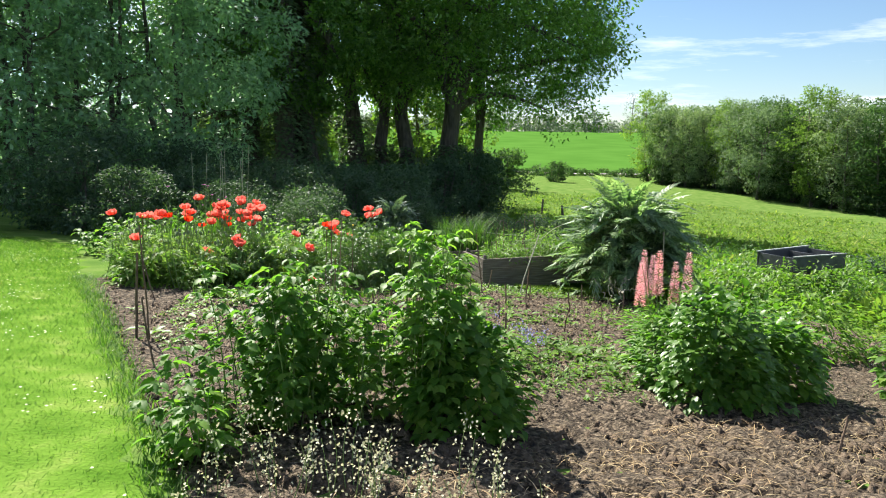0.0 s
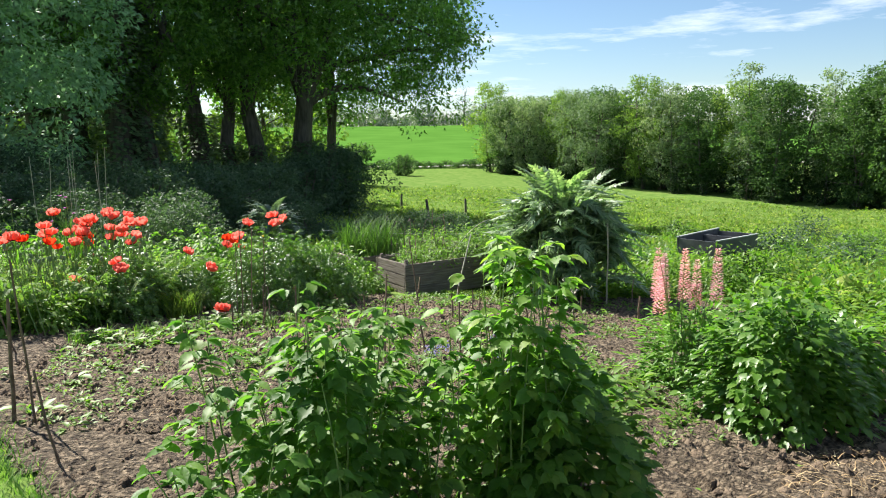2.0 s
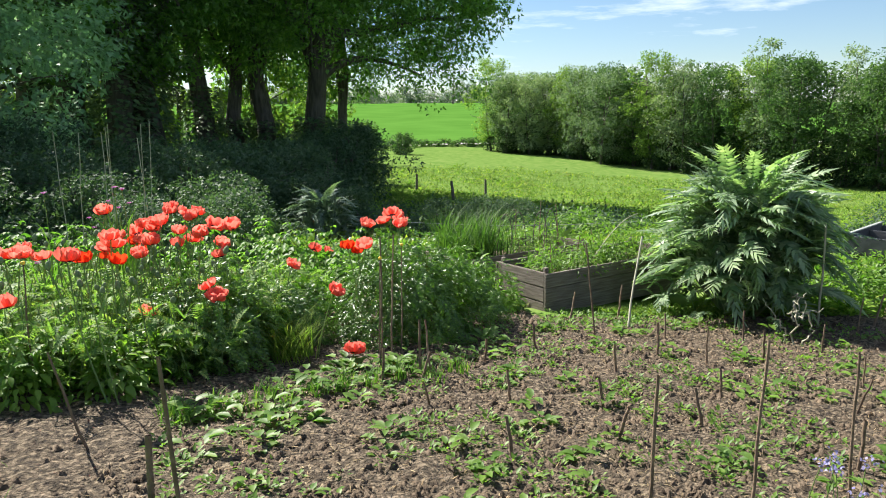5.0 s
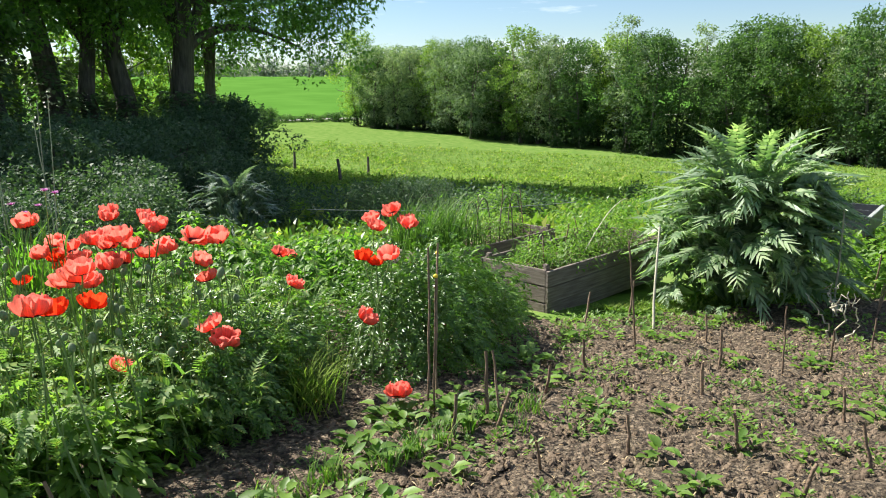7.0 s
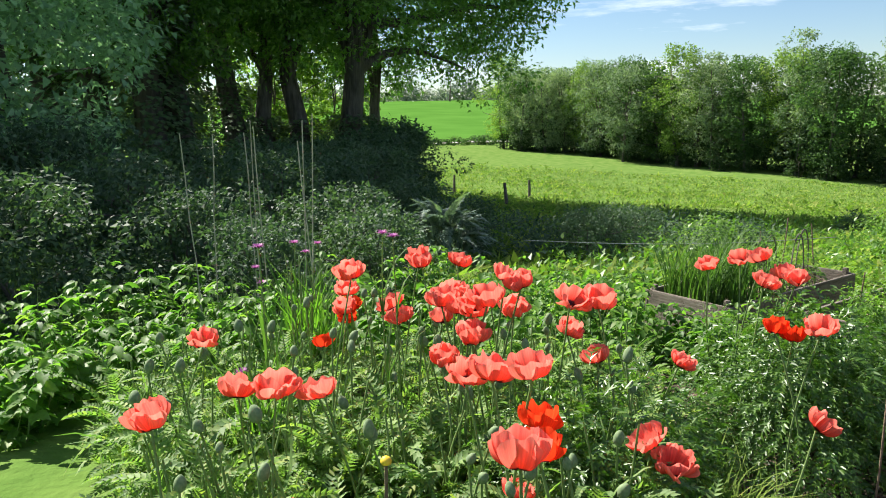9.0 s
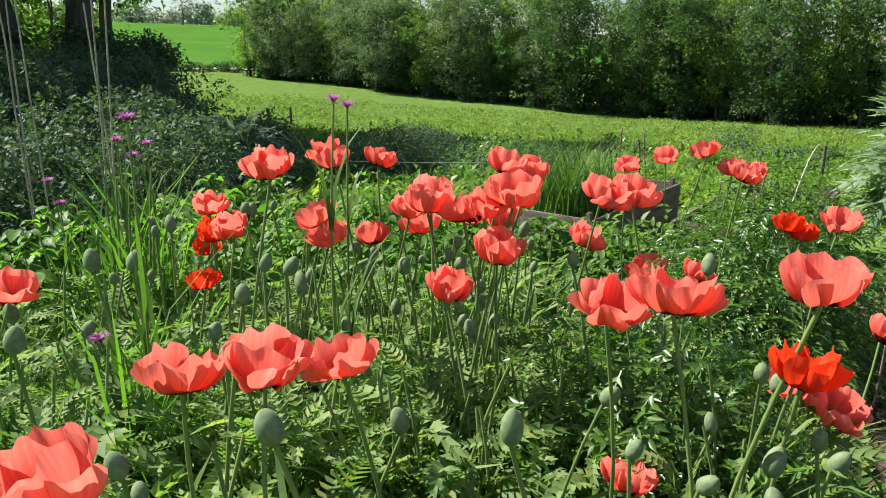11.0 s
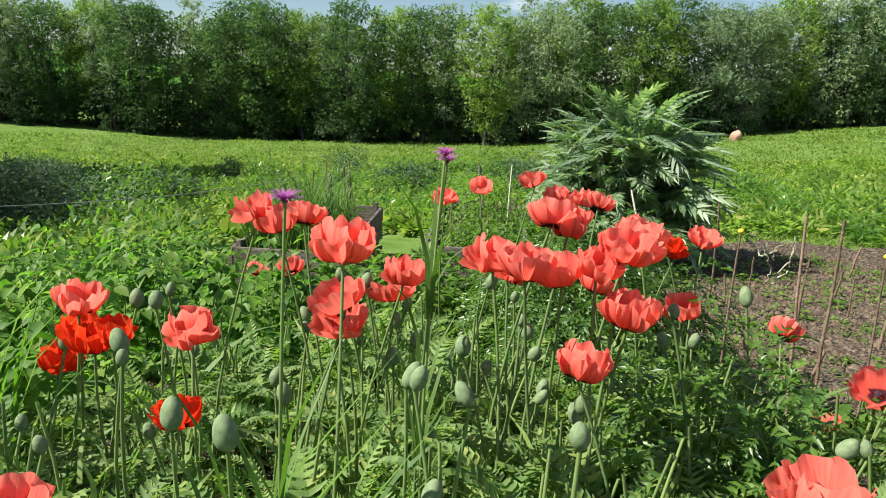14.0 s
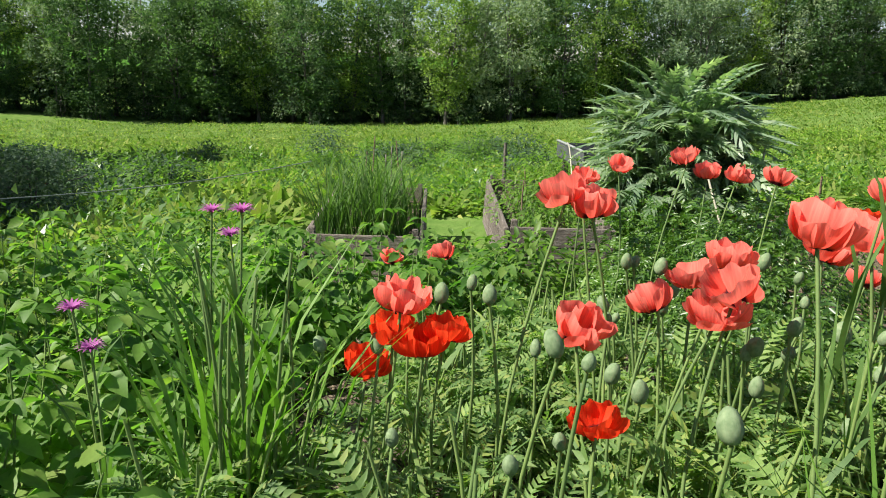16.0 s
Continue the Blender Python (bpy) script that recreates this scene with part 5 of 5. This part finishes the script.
def make_trough():
    """An open, shallow planting trough on four legs."""
    t = thing("planting_trough", (6.6, 11.9, hz(6.6, 11.9)), "dark weathered shallow planting trough on legs beside the meadow", "trough", turn=25)
    w, d, low, h = 1.3, 0.7, 0.58, 0.82
    def slab(name, x, y, z, sx, sy, sz, mat, label="", rot=0.0):
        bm = bmesh.new()
        bmesh.ops.create_cube(bm, size=1, matrix=Matrix.Diagonal((sx, sy, sz, 1)))
        bmesh.ops.bevel(bm, geom=bm.edges[:], offset=min(sx, sy, sz) * 0.2, segments=2, affect="EDGES")
        part(name, bm, mat, t, label, pose(x, y, z, 0, rot, 0))
    slab("base", 0, 0, low, w - 0.04, d - 0.04, 0.03, M_TUB)
    mid, tall = (low + h) / 2, h - low
    slab("side_panel", 0, -d / 2, mid, w, 0.03, tall, M_TUB, "", 1.0)
    slab("side_panel", 0, d / 2, mid + 0.02, w, 0.03, tall, M_TUB, "", -0.8)
    slab("end_panel", -w / 2 + 0.016, 0, mid, 0.03, d - 0.036, tall, M_TUB)
    slab("end_panel", w / 2 - 0.016, 0, mid, 0.03, d - 0.036, tall, M_TUB)
    slab("rim", 0, -d / 2 - 0.005, h + 0.01, w + 0.03, 0.05, 0.018, M_WIRE, "pale worn rim", 1.0)
    slab("rim", 0, d / 2 + 0.005, h + 0.03, w + 0.03, 0.05, 0.018, M_WIRE, "pale worn rim", -0.8)
    slab("divider", 0.12, 0, mid, 0.03, d - 0.04, tall - 0.02, M_TUB)
    slab("rail", 0, -d / 2 + 0.1, 0.26, w - 0.2, 0.025, 0.05, M_POST)
    for sx in (-1, 1):
        for sy in (-1, 1):
            slab("leg", sx * (w / 2 - 0.12), sy * (d / 2 - 0.1), (low - 0.04) / 2 - 0.13, 0.1, 0.1, low + 0.2, M_POST)


make_trough()


def meadow_stone(x, y):
    """A weathered, lumpy, half-buried stone."""
    bm = bmesh.new()
    bmesh.ops.create_icosphere(bm, subdivisions=3, radius=0.4)
    for v in bm.verts:
        v.co *= 1 + 0.3 * noise.noise(v.co * 3.1) + 0.08 * noise.noise(v.co * 9)
        v.co.z *= 1.15
    t = thing("stone", (x, y, hz(x, y) + 0.25), "pale salmon-coloured rounded stone in the meadow grass", "stone")
    part("stone_body", bm, M_STONE, t)


meadow_stone(50.5, 8.9)
for dx, dy, rr in ((-0.7, -0.5, 0.3), (-0.1, -0.6, 0.34), (0.55, -0.35, 0.3), (-1.1, -0.2, 0.35), (0.9, 0.2, 0.3)):
    bush("leafy_weed", 6.6 + dx, 11.9 + dy, rr, rr * 1.9, 420, 0.09, L_WEED, "tall green weeds round the legs of the trough", "weed", shape=RHOMB, ratio=0.4, fill=0.1, stems=6, group="leafy weeds")


# ---- low growth: seedlings, weeds, grass, straw ----
def tuft(name, x, y, n, leaf, mat, label, category, group, shape=OVATE, ratio=0.6, rise=0.6):
    t = thing(name, (x, y, hz(x, y) + 0.01), label, category, group)
    a = rng.uniform(0, 2 * np.pi, n)
    r = rng.uniform(0, leaf * 0.9, n)
    at = np.stack([r * np.cos(a), r * np.sin(a), rng.uniform(0, leaf * 0.9, n)], 1)
    along = np.stack([np.cos(a), np.sin(a), rng.uniform(0.1, 1, n) * rise], 1)
    ln = leaf * rng.uniform(0.6, 1.2, n)
    part("foliage", leaves_mesh("foliage", shape, at, along, np.stack([-np.cos(a) * 0.4, -np.sin(a) * 0.4, np.ones(n)], 1), ln, ln * ratio, mat), None, t)
    return t


OPEN_SOIL = [(-2.2, 5.9), (-2.9, 7.3), (-2.4, 8.8), (-1.0, 9.3), (0.2, 10.0), (1.0, 10.9), (3.9, 10.0), (4.6, 8.5), (2.0, 7.6), (1.7, 5.8), (0.4, 5.2)]


def make_seedlings():
    for x, y in scatter(OPEN_SOIL, 130):
        tuft("seedling", x, y, int(rng.integers(5, 11)), rng.uniform(0.05, 0.11), L_WEED, "small green seedling in the soil", "seedling", "seedlings in the soil plot")
    for i in range(26):
        s = i / 25
        x, y = -2.7 + 2.2 * s + rng.normal(0, 0.08), 8.35 + 0.75 * s + rng.normal(0, 0.07)
        t = thing("grass_tuft", (x, y, hz(x, y)), "short tuft of fine green grass along the soil's edge", "plant", "grass tufts along the soil")
        blades("blade", rng.normal(0, 0.03, (22, 2)), 0, 0.17, 0.007, L_GRASS, 0.3, parent=t)
    for x, y in scatter([(-2.6, 8.2), (-1.3, 9.4), (0.4, 10.2), (0.9, 10.9), (0.3, 10.0), (-0.6, 9.0), (-2.2, 7.9)], 40):
        tuft("weed", x, y, 12, rng.uniform(0.06, 0.11), L_WEED, "low green weed beside the border", "weed", "weeds beside the border")
    for x, y in scatter([(0.6, 5.4), (1.7, 5.0), (1.9, 6.6), (1.2, 7.2), (0.5, 6.3)], 30):
        tuft("weed", x, y, 12, rng.uniform(0.05, 0.1), L_WEED, "low green weed in the soil", "weed", "weeds between the bushes")
    for x, y in scatter([(-1.0, 2.6), (0.3, 2.3), (0.9, 3.1), (-0.2, 3.4), (-1.1, 3.5)], 46):
        t = thing("small_weed", (x, y, hz(x, y)), "thin weed with tiny cream flowers", "weed", "cream-flowered weeds")
        h = rng.uniform(0.2, 0.42)
        p = bent((0, 0, -0.02), (rng.normal(0, 0.05), rng.normal(0, 0.05), h), 0.03, 6)
        part("stem", tubes_mesh("stem", [(p, np.linspace(0.003, 0.0015, 6))], M_STEM, 5), None, t)
        m = 34
        at = p[rng.integers(2, 6, m)] + rng.normal(0, 0.025, (m, 3))
        part("blossom", leaves_mesh("blossom", RHOMB, at, rand_dirs(m), rand_dirs(m), 0.017, 0.014, P_CREAM), None, t, "tiny cream flowers")
    for x, y in scatter([(0.2, 6.0), (0.9, 5.6), (1.3, 6.1), (0.7, 6.7), (0.1, 6.5)], 26):
        t = thing("blue_flower", (x, y, hz(x, y)), "small pale blue flower on a thin green stem", "flower", "blue flowers")
        h = rng.uniform(0.2, 0.36)
        p = bent((0, 0, -0.02), (rng.normal(0, 0.04), rng.normal(0, 0.04), h), 0.02, 5)
        part("stem", tubes_mesh("stem", [(p, np.linspace(0.003, 0.002, 5))], M_STEM, 5), None, t)
        m = 16
        part("blossom", leaves_mesh("blossom", RHOMB, p[-1] + rng.normal(0, 0.018, (m, 3)), rand_dirs(m), rand_dirs(m), 0.02, 0.014, P_BLUE), None, t, "pale blue petals")
        q = 12
        part("foliage", leaves_mesh("foliage", RHOMB, p[rng.integers(0, 4, q)], rand_dirs(q, 0, 0.6), np.tile((0, 0, 1.0), (q, 1)), 0.07, 0.02, L_WEED), None, t)


make_seedlings()


def salsify(x, y, z):
    g = hz(x, y)
    t = thing("salsify", (x, y, g), "tall thin salsify stalk with a purple star-shaped flower", "flower", "purple salsify")
    h = z - g
    p = bent((0, 0, -0.02), (rng.normal(0, 0.03), rng.normal(0, 0.03), h), 0.03, 8)
    part("stem", tubes_mesh("stem", [(p, np.linspace(0.0045, 0.003, 8))], M_STEM, 6), None, t)
    for k in range(9):
        a = rng.uniform(0, 2 * np.pi)
        part("leaf", leaves_mesh("leaf", BLADE, p[rng.integers(0, 6)][None], np.array([[math.cos(a) * 0.25, math.sin(a) * 0.25, 1.0]]), np.array([[-math.cos(a), -math.sin(a), 0.2]]), rng.uniform(0.2, 0.4), 0.014, L_ONION), None, t)
    m = 26
    a = np.arange(m) * 2 * np.pi / m
    lift = 0.5 + 0.5 * (np.arange(m) % 2)
    part("blossom", leaves_mesh("blossom", BLADE, np.tile(p[-1], (m, 1)), np.stack([np.cos(a), np.sin(a), lift], 1), np.stack([-np.cos(a), -np.sin(a), np.ones(m)], 1), 0.034, 0.008, P_PURPLE), None, t, "purple petals")


for q in ((-3.09, 12.02, .79), (-3.23, 11.78, .84), (-3.15, 11.9, .76), (-3.44, 12.09, .65), (-3.5, 12.08, .55), (-2.96, 10.46, 1.09), (-2.92, 10.5, 1.07), (-3.57, 10.48, 1.06), (-3.62, 10.55, .5)):
    salsify(*q)


t = thing("salsify_clump", (-3.2, 11.86, hz(-3.2, 11.86)), "clump of tall narrow salsify leaves", "plant")
for _ in range(90):
    blades("leaf", rng.normal(0, 0.085, (1, 2)), 0, 0.95, 0.019, L_LUPIN, 0.13, parent=t)
for _ in range(9):
    q = rng.normal(0, 0.06, 2)
    part("stalk", tubes_mesh("stalk", [(bent((q[0], q[1], 0), (q[0] * 1.6, q[1] * 1.6, rng.uniform(0.8, 1.1)), 0.03, 6), np.linspace(0.007, 0.004, 6))], M_STEM, 5), None, t)
t = thing("salsify_clump", (-3.55, 10.5, hz(-3.55, 10.5)), "clump of tall narrow salsify leaves", "plant")
for _ in range(40):
    blades("leaf", rng.normal(0, 0.06, (1, 2)), 0, 0.85, 0.014, L_LUPIN, 0.12, parent=t)


def make_grass():
    near = scatter([(1.0, -1.0), (-0.3, 1.2), (-1.14, 3.05), (-2.43, 5.68), (-3.6, 8.0), (-4.3, 9.3), (-6.0, 13), (-9, 14), (-9, 6), (-4, -1)], 90000)
    d = np.hypot(near[:, 0] + 1, near[:, 1] - 3)
    blades("grass", near, height(near[:, 0], near[:, 1]), 0.026 + 0.003 * d, 0.0035 + 0.0005 * d, L_GRASS, 0.8, "short mown bright green lawn grass", "grass", "stuff", shape=TRI)
    fl = near[rng.integers(0, len(near), 4000)]
    fl = fl[np.array([noise.noise(Vector((q[0] * 1.3, q[1] * 1.3, 5.0))) for q in fl]) > 0.0]
    n = len(fl)
    tagged(new("clover_flowers", leaves_mesh("clover_flowers", RHOMB, on_ground(fl, 0.05), rand_dirs(n, -0.2, 0.2), np.tile((0, 0, 1.0), (n, 1)), 0.02, 0.02, P_WHITE)), "scattered small white clover flowers in the lawn", "flowers", kind="stuff")
    # meadow, thinner with distance
    n = 150000
    a, r = rng.uniform(radians(-12), radians(112), n), 4 + 52 * rng.uniform(0, 1, n) ** 1.7
    xy = np.stack([-1.0 + r * np.sin(a), 8.0 + r * np.cos(a)], 1)
    keep = ~inside(PLOT, xy[:, 0], xy[:, 1]) & ~inside(LAWN, xy[:, 0], xy[:, 1]) & ~((xy[:, 0] > 1.0) & (xy[:, 0] < 4.4) & (xy[:, 1] > 11.1) & (xy[:, 1] < 15.1)) & ~((xy[:, 0] < 0.9) & (xy[:, 1] < 13.5))
    xy = xy[keep]
    d = np.hypot(xy[:, 0] + 3, xy[:, 1] - 8)
    blades("meadow_grass", xy, height(xy[:, 0], xy[:, 1]), 0.1 + 0.0025 * d, 0.01 + 0.0015 * d, L_MGRASS, 0.9, "long uneven meadow grass, yellow-green in the sun", "grass", "stuff", shape=TRI)
    # uneven clumps of taller grass and herbs, out to the tree row
    n = 15000
    a, r = rng.uniform(radians(-2), radians(112), n), 8 + 50 * rng.uniform(0, 1, n) ** 1.9
    xy = np.stack([-1.0 + r * np.sin(a), 8.0 + r * np.cos(a)], 1)
    lump = np.array([noise.noise(Vector((q[0] * 0.22, q[1] * 0.22, 4.0))) + 0.5 * noise.noise(Vector((q[0] * 0.8, q[1] * 0.8, 2.0))) for q in xy])
    keep = (lump > -0.1) & ~inside(PLOT, xy[:, 0], xy[:, 1]) & ~((xy[:, 0] > 0.8) & (xy[:, 0] < 4.6) & (xy[:, 1] > 11.0) & (xy[:, 1] < 15.3)) & ~((xy[:, 0] < 0.9) & (xy[:, 1] < 14)) & (xy[:, 0] < 28.0 + (88 - xy[:, 1]) * 0.353)
    xy = xy[keep]
    for name, pick, mat, per, tall, text in (("grass_clumps", np.arange(len(xy)) % 3 != 0, L_MGRASS, 16, 0.26, "tall uneven grass clumps, yellow-green, all over the meadow"), ("meadow_herbs", np.arange(len(xy)) % 3 == 0, L_HERB, 16, 0.22, "low leafy herbs scattered through the meadow")):
        q = xy[pick]
        k = np.repeat(np.arange(len(q)), per)
        size = (tall * (0.5 + rng.uniform(0, 1, len(q)) ** 2))[k]
        dd = rand_dirs(len(k), 0.1, 1.0)
        at = on_ground(q)[k] + dd * (size * rng.uniform(0.2, 0.9, len(k)))[:, None] * np.array([2.2, 2.2, 0.55])
        ln = size * rng.uniform(0.45, 0.95, len(k))
        tagged(new(name, leaves_mesh(name, TRI, at, dd * np.array([1, 1, 0.5]) + rand_dirs(len(k)) * 0.4, rand_dirs(len(k)) * 0.6 + np.array([0, 0, 0.8]), ln, ln * 0.55, mat)), text, "meadow plants", kind="stuff")
    # broad-leaved weeds
    n = 7600
    a, r = rng.uniform(radians(0), radians(108), n), 5 + 24 * rng.uniform(0, 1, n) ** 1.2
    xy = np.stack([-1.0 + r * np.sin(a), 8.0 + r * np.cos(a)], 1)
    keep = ~inside(PLOT, xy[:, 0], xy[:, 1]) & ~((xy[:, 0] > 1.0) & (xy[:, 0] < 4.4) & (xy[:, 1] > 11.1) & (xy[:, 1] < 15.1)) & ~((xy[:, 0] < 0.9) & (xy[:, 1] < 14))
    xy = xy[keep]
    lump = np.array([noise.noise(Vector((q[0] * 0.45, q[1] * 0.45, 1.0))) for q in xy])
    xy = xy[(lump > -0.05) & ~((xy[:, 0] < 5.6) & (xy[:, 1] < 9.8))]
    per = 34
    k = np.repeat(np.arange(len(xy)), per)
    s = 0.12 + 0.36 * rng.uniform(0, 1, len(xy)) ** 2
    dd = rand_dirs(len(k), 0, 1)
    at = on_ground(xy)[k] + dd * (s[k] * rng.uniform(0.3, 1, len(k)))[:, None]
    ln = rng.uniform(0.05, 0.13, len(k))
    tagged(new("meadow_weeds", leaves_mesh("meadow_weeds", TRI, at, dd * np.array([1, 1, 0.4]) + rand_dirs(len(k)) * 0.4, np.tile((0, 0, 1.0), (len(k), 1)) + rand_dirs(len(k)) * 0.4, ln, ln * 0.6, L_HERB)), "leafy green weeds growing through the meadow", "weeds", kind="stuff")
    xy = xy[(np.arange(len(xy)) % 2 == 0) & (np.hypot(xy[:, 0], xy[:, 1] - 8) < 17)] + 0.3
    per = 44
    k = np.repeat(np.arange(len(xy)), per)
    s = 0.22 + 0.42 * rng.uniform(0, 1, len(xy)) ** 2
    dd = rand_dirs(len(k), 0, 1)
    at = on_ground(xy)[k] + dd * (s[k] * rng.uniform(0.4, 1, len(k)))[:, None]
    ln = rng.uniform(0.06, 0.15, len(k))
    tagged(new("dock_weeds", leaves_mesh("dock_weeds", TRI, at, dd * np.array([1, 1, 0.4]) + rand_dirs(len(k)) * 0.4, np.tile((0, 0, 1.0), (len(k), 1)) + rand_dirs(len(k)) * 0.4, ln, ln * 0.55, L_MINT)), "darker broad-leaved weeds scattered through the meadow", "weeds", kind="stuff")


def make_meadow_clumps():
    for x, y in scatter([(3.5, 16.5), (8.5, 12.5), (17, 13), (22, 19), (14, 25), (6, 21)], 26):
        s = rng.uniform(0.5, 1.0)
        bush("leafy_weed", x, y, s, s * rng.uniform(0.6, 1.1), int(1500 * s), 0.11, (L_WEED, L_PEONY, L_SHRUB)[int(rng.integers(0, 3))], "loose dark green weed clump standing in the meadow grass", "weed", shape=RHOMB, ratio=0.5, fill=0.1, stems=5, group="weed clumps in the meadow")
    for x, y in scatter([(8.5, 7.5), (16, 5), (24, 12), (18, 16), (9, 12)], 16):
        s = rng.uniform(0.3, 0.65)
        bush("leafy_weed", x, y, s, s * rng.uniform(0.7, 1.2), int(1300 * s), 0.11, (L_WEED, L_PEONY)[int(rng.integers(0, 2))], "loose green weed clump standing in the meadow grass", "weed", shape=RHOMB, ratio=0.5, fill=0.1, stems=5, group="weed clumps in the meadow")


make_meadow_clumps()


def make_nettles():
    xy = scatter([(-0.5, 18.5), (3.0, 17.5), (8.5, 21.0), (9.5, 25.0), (4.0, 27.0), (0.0, 25.0)], 260)
    k = np.repeat(np.arange(len(xy)), 60)
    s = 0.25 + 0.45 * rng.uniform(0, 1, len(xy))
    dd = rand_dirs(len(k), 0, 1)
    at = on_ground(xy)[k] + dd * (s[k] * rng.uniform(0.3, 1, len(k)))[:, None]
    ln = rng.uniform(0.08, 0.16, len(k))
    tagged(new("nettles", leaves_mesh("nettles", RHOMB, at, dd * np.array([1, 1, 0.3]) + rand_dirs(len(k)) * 0.5, np.tile((0, 0, 1.0), (len(k), 1)) + rand_dirs(len(k)) * 0.4, ln, ln * 0.5, L_SHRUB)), "dark nettles and rank weeds in the shade of the trees", "weeds", kind="stuff")


make_nettles()


def make_edge_grass():
    pts = []
    for (x0, y0), (x1, y1) in zip(LAWN_EDGE[1:], LAWN_EDGE[2:6]):
        k = rng.uniform(0, 1, 900)[:, None]
        pts.append(np.array([[x0, y0]]) * (1 - k) + np.array([[x1, y1]]) * k + rng.normal(0, 0.07, (900, 2)) + np.array([[0.03, 0]]))
    xy = np.concatenate(pts)
    blades("edge_grass", xy, height(xy[:, 0], xy[:, 1]) + 0.01, 0.1, 0.006, L_GRASS, 0.6, "uneven longer grass along the edge of the lawn", "grass", "stuff")


make_edge_grass()


def make_tiny_weeds():
    xy = scatter(OPEN_SOIL, 1700)
    keep = np.array([noise.noise(Vector((q[0] * 1.6, q[1] * 1.6, 9.0))) for q in xy]) > -0.05
    xy = np.concatenate([xy[keep], scatter([(0.5, 4.9), (1.7, 4.9), (1.9, 6.0), (2.0, 7.4), (0.6, 6.0)], 200), scatter([(0.6, 10.2), (1.0, 11.1), (2.6, 11.2), (2.2, 10.3)], 160)])
    k = np.repeat(np.arange(len(xy)), 9)
    dd = rand_dirs(len(k), 0.05, 0.8)
    s = rng.uniform(0.015, 0.05, len(xy))[k]
    at = on_ground(xy, 0.02)[k] + dd * s[:, None]
    ln = rng.uniform(0.02, 0.05, len(k))
    tagged(new("tiny_weeds", leaves_mesh("tiny_weeds", RHOMB, at, dd, np.tile((0, 0, 1.0), (len(k), 1)), ln, ln * 0.5, L_WEED)), "countless tiny green weeds sprouting from the soil", "weeds", kind="stuff")


make_tiny_weeds()


def make_litter():
    xy = np.concatenate([scatter(PLOT, 11000), scatter(OPEN_SOIL, 11000)])
    n = len(xy)
    tagged(new("soil_clods", leaves_mesh("soil_clods", (np.array([(0, 0, 0.0), (0.5, 0.5, 0.0), (1, 0, 0.0), (0.5, -0.5, 0.0), (0.35, 0.15, 0.5), (0.7, -0.1, 0.42)]), [(0, 1, 4), (1, 2, 5), (1, 5, 4), (2, 3, 5), (3, 0, 4), (3, 4, 5)]), on_ground(xy, 0.012), rand_dirs(n, -0.15, 0.15), np.tile((0, 0, 1.0), (n, 1)), (0.014 + 0.06 * rng.uniform(0, 1, n) ** 2.2) * np.where(xy[:, 1] < 5, 1.5, 1), (0.014 + 0.05 * rng.uniform(0, 1, n) ** 2.2) * np.where(xy[:, 1] < 5, 1.5, 1), M_CLOD)), "loose crumbs and clods of brown soil", "soil", kind="stuff")
    front = [(0.3, 1.6), (-0.4, 3.2), (0.8, 3.9), (1.9, 4.6), (3.2, 4.9), (6.0, 5.2), (6.8, 3.0), (5.5, 0.8), (2.5, 0.4)]
    xy = np.concatenate([scatter(front, 9000), scatter(OPEN_SOIL, 4500)])
    n = len(xy)
    a = rng.uniform(0, 2 * np.pi, n)
    tagged(new("straw", leaves_mesh("straw", BLADE, on_ground(xy, 0.035), np.stack([np.cos(a), np.sin(a), rng.normal(0, 0.18, n)], 1), np.tile((0, 0, 1.0), (n, 1)), np.where(np.arange(n) < 9000, rng.uniform(0.05, 0.17, n), rng.uniform(0.015, 0.06, n)), rng.uniform(0.003, 0.007, n), M_STRAW)), "dry straw and dead stalks strewn over the soil", "straw", kind="stuff")


make_grass()
make_litter()
